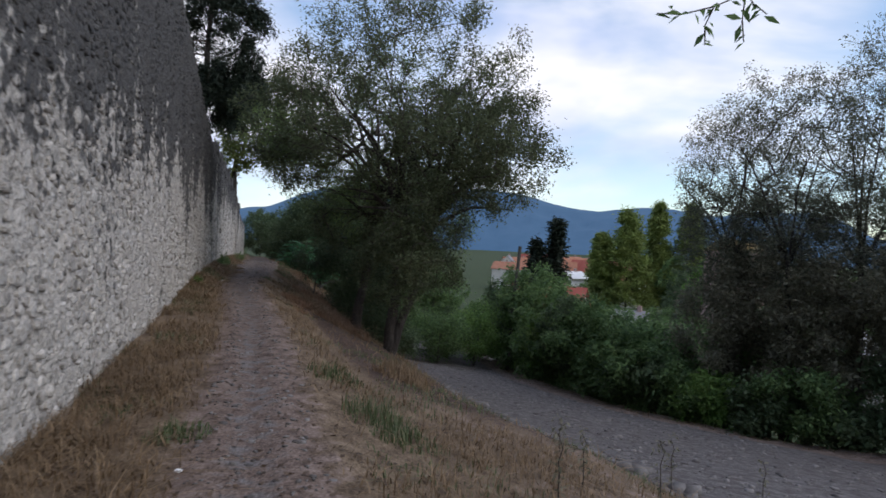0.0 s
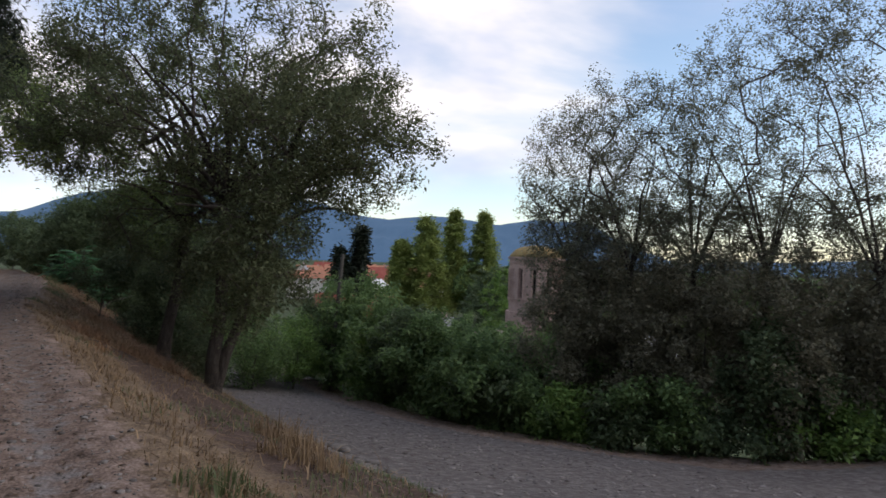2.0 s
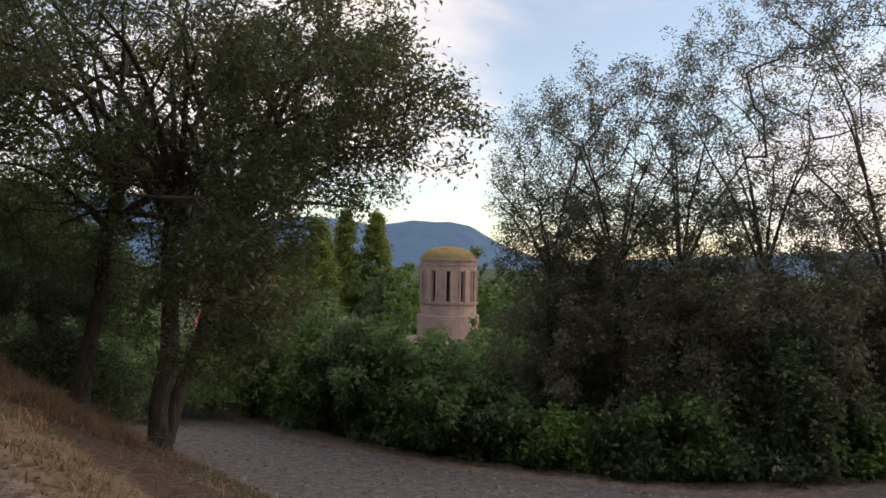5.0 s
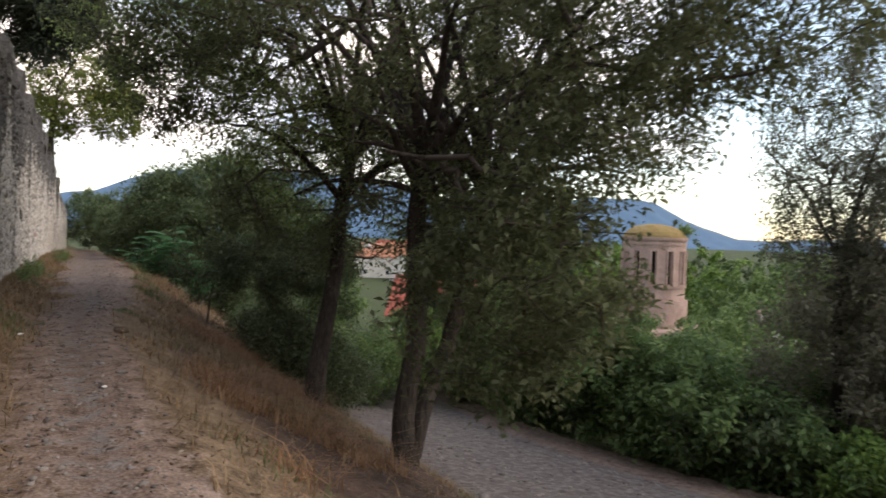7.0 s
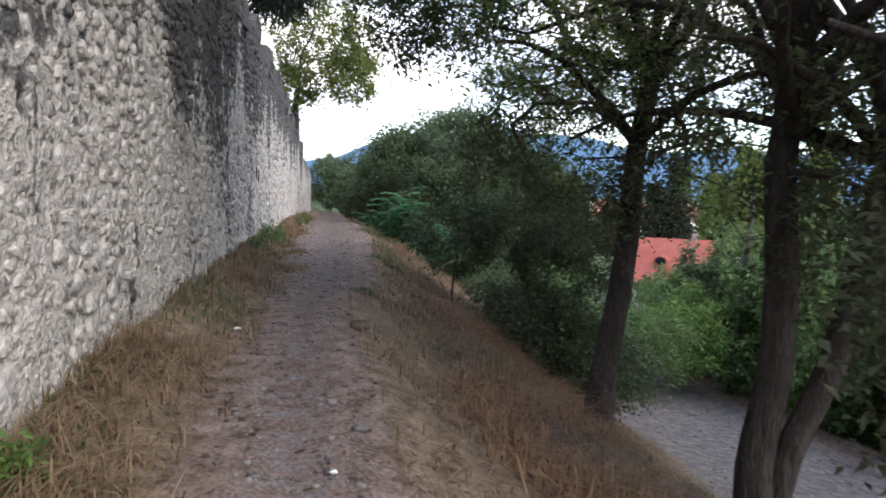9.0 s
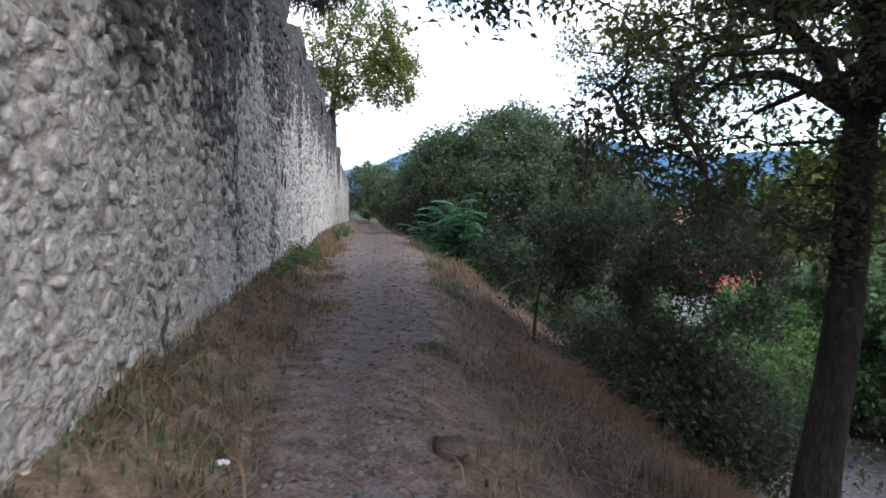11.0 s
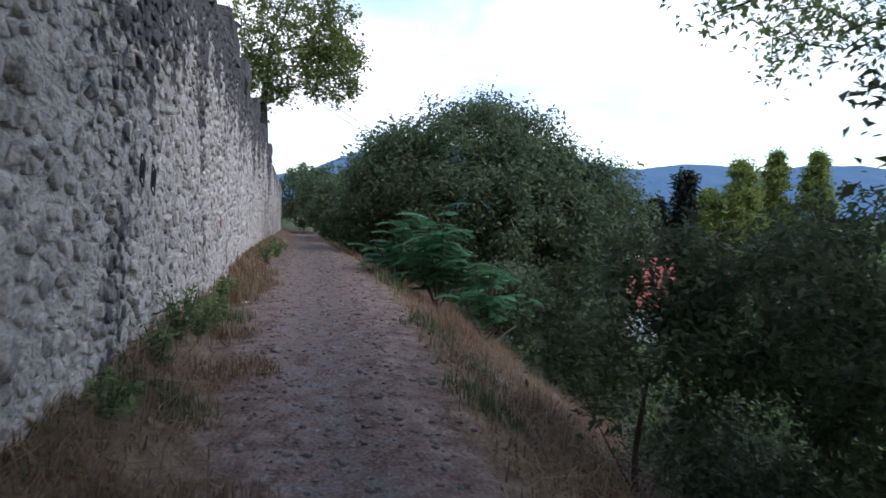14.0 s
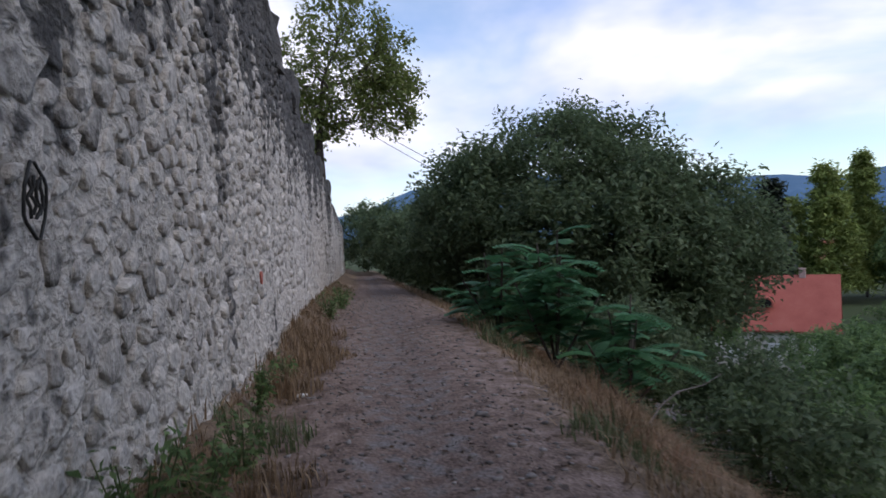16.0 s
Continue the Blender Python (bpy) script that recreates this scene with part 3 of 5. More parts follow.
def build_stones():
    s = wall_stones()
    rng = np.random.default_rng(21)
    polys = cells(s)
    V, F, k0, singles = [], [], 0, 0
    for (y, z, w, h), poly in zip(s, polys):
        if len(poly) < 3 or rng.random() < 0.16:
            continue
        out = rng.uniform(0.003, 0.010) if rng.random() < 0.85 else rng.uniform(0.010, 0.028)
        if z < 0.75 and rng.random() < 0.6:
            out *= 0.35
        out = min(out, h * 0.45)
        C, v, f = stone_shape(poly, out, rng, z < 3.2 and y < 27)
        at = np.array([WALL_X - 0.05 * min(max((z + 0.9) / 5.9, 0), 1) + 0.004, C[0], C[1]])
        if singles < 300 and 14.2 < y < 18.6 and 0.3 < z < 2.3:
            singles += 1
            o = new("stone", raw("stone", v, f, M_STONE, True))
            o.parent = WALL
            o.location = at
        else:
            V.append(v + at)
            F.append(f + k0)
            k0 += len(v)
    rest = part("rubble_stones", raw("rubble_stones", np.concatenate(V), np.concatenate(F), M_STONE, True), None, WALL, "grey and buff field stones bedded in mortar")
    rest["kind"] = "stuff"


def build_merlons():
    """Broken stubs of masonry standing along the wall's top."""
    for y in (22.4, 24.9, 27.6, 30.4, 33.5, 36.8, 40.5, 44.6):
        w, hh = RNG.uniform(0.9, 1.5), RNG.uniform(0.28, 0.5)
        t = float(wall_top(y))
        bm = box(bmesh.new(), WALL_X - 0.78, y, t - 0.25, WALL_X - 0.02, y + w, t + hh)
        bmesh.ops.subdivide_edges(bm, edges=bm.edges[:], cuts=4, use_grid_fill=True)
        for q in bm.verts:
            q.co += Vector((noise.noise(q.co * 4), noise.noise(q.co * 4 + Vector((9, 0, 0))), noise.noise(q.co * 3 + Vector((0, 9, 0))))) * 0.09
        part("coping_block", bm, M_MORTAR, WALL, "broken black weathered masonry stub")


build_merlons()

# ---- trees and shrubs ----
def tubes(p0, p1, r0, r1, sides=5):
    """Tapered tubes between paired points, as arrays."""
    p0, p1 = np.asarray(p0, float), np.asarray(p1, float)
    d = p1 - p0
    d = d / np.maximum(np.linalg.norm(d, axis=1, keepdims=True), 1e-6)
    ref = np.where(np.abs(d[:, 2:3]) > 0.9, [[1.0, 0, 0]], [[0, 0, 1.0]])
    u = np.cross(d, ref)
    u /= np.linalg.norm(u, axis=1, keepdims=True)
    w = np.cross(d, u)
    a = np.arange(sides) * 2 * math.pi / sides
    ring = u[:, None] * np.cos(a)[None, :, None] + w[:, None] * np.sin(a)[None, :, None]
    v = np.concatenate([p0[:, None] + ring * np.asarray(r0)[:, None, None], p1[:, None] + ring * np.asarray(r1)[:, None, None]], 1)
    i = np.arange(sides)
    q = np.stack([i, (i + 1) % sides, sides + (i + 1) % sides, sides + i], 1)
    f = q[None] + (np.arange(len(p0)) * 2 * sides)[:, None, None]
    return v.reshape(-1, 3), f.reshape(-1, 4)


def pipe(points, radii, sides=12):
    """One continuous tapered tube along points, as arrays."""
    p = np.asarray(points, float)
    d = np.gradient(p, axis=0)
    d /= np.maximum(np.linalg.norm(d, axis=1, keepdims=True), 1e-6)
    u = np.cross(d, [0.31, 0.95, 0.05])
    u /= np.linalg.norm(u, axis=1, keepdims=True)
    w = np.cross(d, u)
    a = np.arange(sides) * 2 * math.pi / sides
    lump = 1 + 0.09 * np.sin(3 * a + 0.7) + 0.05 * np.sin(5 * a)
    r = np.asarray(radii)[:, None] * lump[None]
    v = p[:, None] + (u[:, None] * np.cos(a)[None, :, None] + w[:, None] * np.sin(a)[None, :, None]) * r[..., None]
    n = len(p)
    i = np.arange(sides)
    q = np.stack([i, (i + 1) % sides, sides + (i + 1) % sides, sides + i], 1)
    f = q[None] + (np.arange(n - 1) * sides)[:, None, None]
    return v.reshape(-1, 3), f.reshape(-1, 4)


def leaves(points, size, droop=0.3, narrow=0.45, spread=0.12, up=0.0):
    """One folded leaf blade at each point, as arrays of quads."""
    n = len(points)
    p = points + RNG.normal(0, spread, (n, 3))
    a = RNG.uniform(0, 2 * math.pi, n)
    tilt = RNG.normal(-droop, 0.5, n)
    d = np.stack([np.cos(a) * np.cos(tilt), np.sin(a) * np.cos(tilt), np.sin(tilt) + up], 1)
    d /= np.linalg.norm(d, axis=1, keepdims=True)
    s = np.cross(d, [0, 0, 1.0] + RNG.normal(0, 0.45, (n, 3)))
    s /= np.maximum(np.linalg.norm(s, axis=1, keepdims=True), 1e-6)
    nrm = np.cross(s, d)
    L = (size * RNG.uniform(0.6, 1.35, n))[:, None]
    mid = p + d * L * 0.45 + nrm * L * 0.10
    v = np.stack([p, mid + s * L * narrow * 0.5, p + d * L - nrm * L * 0.08, mid - s * L * narrow * 0.5], 1)
    f = np.arange(4 * n).reshape(n, 4)
    return v.reshape(-1, 3), f


def inside(lobes, n, shell=0.5):
    """Points in a set of ellipsoids (x, y, z, rx, ry, rz), thicker towards their skins, with uneven gaps."""
    L = np.array(lobes, float)
    vol = L[:, 3] * L[:, 4] * L[:, 5]
    vol = vol ** 0.6
    k = RNG.choice(len(L), n, p=vol / vol.sum())
    u = RNG.normal(size=(n, 3))
    u /= np.linalg.norm(u, axis=1, keepdims=True)
    rad = RNG.uniform(0, 1, n) ** (1 / 3) * (1 - shell) + shell * RNG.uniform(0.72, 1.0, n)
    bumps = 1 + 0.16 * fbm(u[:, 0] * 3 + k, u[:, 1] * 3 + u[:, 2] * 2, 0.8, 1.0, 3)
    return L[k, :3] + u * (rad * bumps)[:, None] * L[k, 3:]


def grow(stems, tips, twig=0.006, sag=0.12, bend=0.10, reach=0.75):
    """Branches: joins each tip to the nearest wood, from the stem outwards. Returns tubes with pipe-model thickness."""
    nodes = [np.array(p, float) for p in stems[0]]
    parent = [-1] + list(range(len(nodes) - 1))
    for s in stems[1:]:
        root = int(np.argmin([np.linalg.norm(q - np.array(s[0])) for q in nodes]))
        for p in s[1:]:
            parent.append(root)
            nodes.append(np.array(p, float))
            root = len(nodes) - 1
    n_stem = len(nodes)
    origin = np.mean([s[-1] for s in stems], 0)
    order = np.argsort(np.linalg.norm(tips - origin, axis=1))
    pts = np.array(nodes)
    par = list(parent)
    for t in tips[order]:
        diff = pts - t
        dist = np.linalg.norm(diff, axis=1)
        # favour wood that lies nearer to the middle and lower than the tip
        cost = dist + 0.45 * np.maximum(pts[:, 2] - t[2], 0) + 0.12 * np.linalg.norm(pts - origin, axis=1)
        cost[0] += 2.0
        j = int(np.argmin(cost))
        steps = max(1, int(dist[j] / reach + 0.5))
        a, last, new_pts = pts[j], j, []
        for q in range(1, steps + 1):
            f = q / steps
            p = a + (t - a) * f + np.array([0, 0, sag * dist[j] * math.sin(math.pi * f)])
            if q < steps:
                p = p + RNG.normal(0, bend * dist[j] / steps, 3)
            new_pts.append(p)
            par.append(last)
            last = len(pts) + q - 1
        pts = np.concatenate([pts, np.array(new_pts)])
    area = np.zeros(len(pts))
    kids = np.zeros(len(pts), int)
    for i in range(len(pts) - 1, 0, -1):
        if kids[i] == 0:
            area[i] = twig ** 2
        if par[i] >= 0:
            area[par[i]] += area[i] * 1.02
            kids[par[i]] += 1
    return pts, np.array(par), np.sqrt(area), n_stem


def plant(name, label, category, stems, lobes, tips, n_leaves, leaf, leaf_mat, wood=None, stem_r=None, twig=0.006, group="", shell=0.5, spread=0.16,
          narrow=0.45, droop=0.3, sag=0.10, along=0.5, bark=None, reach=0.75, sides=12, twin=False):
    """A tree or shrub: stems, branches and a crown of single leaves. stems: lists of points, the first from the ground."""
    ox, oy, oz = stems[0][0]
    thing = empty(name, ox, oy, oz, label, category, group)
    off = np.array([ox, oy, oz])
    targets = inside(lobes, tips, shell)
    pts, par, rad, ns = grow(stems, targets, twig, sag, reach=reach)
    i = np.arange(1, len(pts))
    i = i[par[1:] >= 0]
    r0, r1 = np.minimum(rad[par[i]], rad[i] * 1.6), rad[i]
    is_stem = i < ns
    first = len(stems[0])
    if stem_r:
        lim = [np.interp(k, [0, first - 1], stem_r) for k in range(first)]
        flare = 1.35
        lim[0] *= flare
        for s in stems[1:]:
            lim += list(np.linspace(stem_r[1] * 0.8, stem_r[1] * 0.22, len(s) - 1))
        lim = np.array(lim)
        r0 = np.where(is_stem, np.minimum(lim[np.minimum(par[i], ns - 1)], 9), np.minimum(r0, stem_r[1] * 0.5))
        r1 = np.where(is_stem, lim[np.minimum(i, ns - 1)], np.minimum(r1, stem_r[1] * 0.5))
        r0 = np.where(is_stem & (par[i] < first) & (i >= first), r1 * 1.15, r0)
    for q, s in enumerate(stems):
        fine = np.linspace(0, len(s) - 1, 3 * len(s))
        sp = np.stack([np.interp(fine, np.arange(len(s)), np.array(s)[:, k]) for k in range(3)], 1) - off
        big = stem_r or (0.03, 0.02)
        rr = np.interp(fine, [0, 0.25 * (len(s) - 1), len(s) - 1], [big[0] * 1.4, big[0], big[1]]) if q == 0 else np.linspace(big[1] * 0.58, big[1] * 0.15, len(fine))
        if twin and q == 1:
            rr = np.linspace(big[0] * 0.85, big[1] * 0.8, len(fine))
        v, f = pipe(sp, rr, sides)
        part("trunk" if q == 0 else "limb", raw("trunk", v, f, bark or M_BARK, True), None, thing)
    b = ~is_stem
    v, f = tubes(pts[par[i]][b] - off, pts[i][b] - off, r0[b], r1[b], 5)
    part("twig", raw("twig", v, f, wood or M_TWIG, True), None, thing)["kind"] = "stuff"
    # leaves sit along the outer twigs
    thin = np.flatnonzero(b & (r1 < twig * 3.2))
    e = thin[RNG.integers(0, len(thin), n_leaves)]
    t = RNG.uniform(0, 1, n_leaves)[:, None] ** along
    base = pts[par[i[e]]] * (1 - t) + pts[i[e]] * t
    v, f = leaves(base - off, leaf, droop, narrow, spread)
    part("crown", raw("crown", v, f, leaf_mat), None, thing)["kind"] = "stuff"
    return thing


def bent(x, y, z, tx, ty, tz, n=6, wob=0.12):
    """A stem's points from the ground to its top, slightly crooked."""
    a, b = np.array([x, y, z]), np.array([tx, ty, tz])
    out = []
    for k in range(n):
        f = k / (n - 1)
        p = a + (b - a) * f
        if 0 < k < n - 1:
            p = p + np.array([math.sin(k * 2.1 + x) * wob, math.cos(k * 1.7 + y) * wob, 0])
        out.append(tuple(p))
    return out


def gz(x, y):
    return float(land(np.array([x]), np.array([y]))[0])


def limbs(fork, n, reach, up, seed, low=0.15):
    """Main limbs that fan out from a fork."""
    r = np.random.default_rng(seed)
    out = []
    for k in range(n):
        a = 2 * math.pi * k / n + r.uniform(-0.3, 0.3)
        el = r.uniform(low, 1.25)
        L = reach * r.uniform(0.7, 1.1)
        d = np.array([math.cos(a) * math.cos(el), math.sin(a) * math.cos(el), math.sin(el) * up])
        p = np.array(fork, float)
        pts = [tuple(p)]
        for q in range(1, 6):
            f = q / 5
            pts.append(tuple(np.array(fork) + d * L * f + np.array([0, 0, 0.12 * L * math.sin(math.pi * f)]) + r.normal(0, 0.07, 3) * f))
        out.append(pts)
    return out


def build_bank_trees():
    z = gz(2.93, 17.8) - 0.1
    plant("broadleaf_tree", "big old broadleaf tree with twin dark trunks and drooping crown", "tree",
          [bent(2.93, 17.8, z, 3.07, 17.85, 2.45, 6, 0.05), bent(3.0, 17.75, z + 0.2, 3.95, 17.5, 2.05, 6, 0.04)] + limbs((3.07, 17.85, 2.45), 11, 3.7, 1.2, 3) + limbs((3.85, 17.5, 2.05), 11, 3.6, 1.1, 4) + limbs((3.05, 17.8, 1.9), 5, 2.8, 0.7, 9) + limbs((3.7, 17.55, 1.7), 6, 3.0, 0.5, 11, -0.1),
          [(2.85, 17.1, 5.02, 3.60, 4.5, 3.52), (4.8, 16.3, 3.89, 2.2, 2.5, 2.02), (4.42, 19.1, 4.23, 2.52, 2.6, 2.11), (3.3, 13.9, 3.7, 1.3, 1.4, 1.15), (4.7, 13.7, 3.5, 1.25, 1.2, 0.9), (2.55, 14.1, 1.35, 0.75, 1.0, 1.5), (2.35, 15.0, 0.8, 0.8, 1.0, 1.2), (3.29, 15.6, 1.71, 1.1, 1.3, 1.6), (3.9, 17.5, 1.45, 1.26, 1.5, 1.41), (0.94, 18.9, 5.28, 1.80, 2.1, 1.76), (-0.11, 19.7, 4.84, 1.71, 2.2, 1.32), (0.24, 20.9, 3.63, 1.08, 1.4, 0.79), (2.5, 20.7, 1.97, 1.98, 1.8, 1.32)],
          1650, 128000, 0.084, M_LEAF_A, stem_r=(0.145, 0.115), twig=0.0065, group="trees on the bank", shell=0.42, spread=0.13, twin=True)
    z = gz(2.17, 19.65) - 0.1
    plant("broadleaf_tree", "leaning dark-trunked broadleaf tree spreading over the footpath", "tree",
          [bent(2.17, 19.65, z, 2.8, 20.0, 2.6, 6, 0.05)] + limbs((2.8, 20.0, 2.6), 10, 3.3, 1.1, 5) + limbs((2.65, 19.95, 1.95), 4, 2.8, 0.8, 6),
          [(3.11, 21.5, 5.19, 3.42, 3.4, 2.55), (0.5, 21.9, 4.67, 1.53, 1.8, 1.06), (4.3, 23.3, 3.7, 1.3, 1.3, 0.9), (3.5, 23.9, 2.9, 0.7, 0.7, 0.6), (2.2, 24.3, 3.3, 0.7, 0.8, 0.42), (3.3, 25.0, 3.0, 0.5, 0.5, 0.35), (-0.19, 21.8, 4.93, 1.44, 2.0, 1.06), (4.9, 21.0, 2.1, 1.3, 1.4, 1.6), (2.33, 20.9, 2.32, 1.26, 1.4, 1.06), (1.37, 19.7, 3.1, 1.17, 1.3, 0.88)],
          900, 38000, 0.078, M_LEAF_FRESH, stem_r=(0.135, 0.105), twig=0.0065, group="trees on the bank", shell=0.42, spread=0.13)


build_bank_trees()


def build_thin_trees():
    """Half-bare slender trees that rise behind the hedge."""
    spots = [(14.9, 19.2, 7.1, 2.2, 0.3), (16.1, 17.6, 7.8, 2.6, -0.4), (17.1, 16.1, 8.6, 2.7, 0.5), (17.8, 14.0, 10.0, 3.0, 0.2), (18.9, 11.5, 10.0, 3.1, -0.3), (20.7, 8.7, 10.8, 3.3, 0.4)]
    for n, (x, y, top, r, lean) in enumerate(spots):
        z = gz(x, y) - 0.1
        plant("slender_tree", "slender half-bare tree with thin grey-green foliage behind the hedge", "tree",
              [bent(x, y, z, x + lean, y + lean * 0.6, 1.2, 5, 0.08)] + limbs((x + lean, y + lean * 0.6, 1.2), 6, top * 0.36, 1.7, 20 + n, 0.6),
              [(x + lean, y + 0.1, top * 0.58, r, r, top * 0.42), (x + lean, y, 2.0, r * 0.95, r * 0.95, 1.9)], 700, 25000, 0.09, M_LEAF_SPARSE,
              stem_r=(0.13, 0.085), twig=0.0055, group="slender trees", shell=0.35, spread=0.13)


build_thin_trees()


def shrub(x, y, r, h, mat, label, n=4200, leaf=0.10, name="shrub", group="hedge along the track", base=None, tips=70, narrow=0.5):
    z = gz(x, y) - 0.05 if base is None else base
    stems = [bent(x, y, z, x + 0.15, y, z + h * 0.55, 4, 0.06)]
    for k in range(3):
        a = k * 2.1 + x
        stems.append(bent(x, y, z + 0.02, x + math.cos(a) * r * 0.45, y + math.sin(a) * r * 0.45, z + h * 0.5, 4, 0.06))
    lobes = [(x, y, z + h * 0.52, r, r, h * 0.5)]
    for k in range(3):
        a = k * 2.2 + y * 1.3
        lobes.append((x + math.cos(a) * r * 0.6, y + math.sin(a) * r * 0.6, z + h * (0.38 + 0.14 * k), r * 0.6, r * 0.6, h * 0.33))
    return plant(name, label, "shrub", stems, lobes, tips, n, leaf, mat, twig=0.0045, group=group, shell=0.55, spread=0.15, narrow=narrow, stem_r=(0.035, 0.02), bark=M_TWIG, reach=0.4, sides=6)


RR = random.Random(31)


def build_hedge():
    dark, green, brown = "dense dark shrub of the overgrown hedge", "leafy green shrub at the edge of the track", "brownish dry-leaved shrub in the hedge"
    bright = "pale yellow-green leafy shrub in the hedge"
    for y, off, r, h, kind in [
        (9.2, 1.9, 2.01, 3.39, "d"), (9.2, 1.6, 1.48, 3.18, "y"), (8.4, 1.9, 1.70, 2.76, "g"), (9.2, 1.3, 1.27, 2.01, "g"), (9.6, 2.3, 1.59, 3.50, "d"), (10.6, 1.4, 1.27, 2.12, "g"), (11.6, 1.5, 1.27, 1.70, "y"), (12.4, 1.9, 1.48, 2.76, "d"),
        (13.5, 1.4, 1.27, 2.12, "d"), (14.5, 1.6, 1.27, 2.33, "g"), (15.7, 1.6, 1.38, 2.12, "d"), (16.9, 1.3, 1.06, 1.38, "y"), (17.7, 1.7, 1.38, 2.33, "g"), (19.4, 1.6, 1.38, 2.23, "g"), (19.4, 1.5, 1.27, 1.91, "d"), (21.1, 1.6, 1.38, 2.12, "g"),
        (23.1, 1.5, 1.59, 3.18, "g"), (25.1, 1.5, 1.59, 3.82, "d"), (30.7, 1.2, 1.91, 4.88, "g"), (33.7, 1.0, 2.01, 4.88, "d"), (28.1, 2.0, 1.91, 4.45, "y"), (36.9, 0.6, 2.01, 4.88, "g")]:
        x = float(hedge_line(y)) + off * 0.75
        m, lab = {"d": (M_LEAF_DARK, dark), "g": (M_LEAF_SHRUB, green), "y": (M_LEAF_BRIGHT, bright)}[kind]
        r, h = r * RR.uniform(0.8, 1.1), h * RR.uniform(0.65, 1.3)
        shrub(x, y, r, h, m, lab, int(2300 * r * h ** 0.5), 0.165, tips=46)
    for y, x, r, h in [(10.3, 18.0, 2.33, 6.15), (12.5, 16.3, 2.23, 6.36), (14.7, 15.3, 2.23, 6.36), (16.9, 14.8, 2.12, 6.36), (18.9, 14.4, 1.91, 6.15), (14.6, 18.7, 2.54, 7.21), (17.5, 17.6, 2.44, 7.21), (7.8, 21.9, 2.54, 6.36), (11.9, 20.6, 2.54, 7.00), (19.9, 17.0, 2.12, 7.00)]:
        shrub(x + 0.5, y, r * RR.uniform(0.8, 1.1), h * RR.uniform(0.8, 1.1), M_LEAF_BROWN, brown, 14500, 0.13, tips=210)
    for y, x, r, h in [(29.7, 12.6, 2.01, 5.72), (33.2, 13.8, 2.12, 6.15), (26.9, 12.1, 1.91, 4.88), (20.8, 12.3, 2.12, 3.39), (23.7, 12.9, 2.33, 3.60), (26.5, 13.4, 2.33, 3.82), (19.9, 15.8, 2.54, 4.24), (23.3, 16.8, 2.76, 4.45), (27.8, 17.3, 2.76, 4.03), (31.7, 14.7, 2.54, 4.24), (36.2, 14.3, 2.76, 4.45), (33.3, 20.4, 3.18, 4.45), (40.4, 20.4, 3.39, 4.88), (27.9, 23.7, 3.18, 4.66), (37.4, 27.8, 3.60, 5.30)]:
        shrub(x, y, r, h, M_LEAF_SHRUB, "large leafy green bush on the slope below the track", 5200, 0.21, group="bushes on the slope", tips=90)


build_hedge()


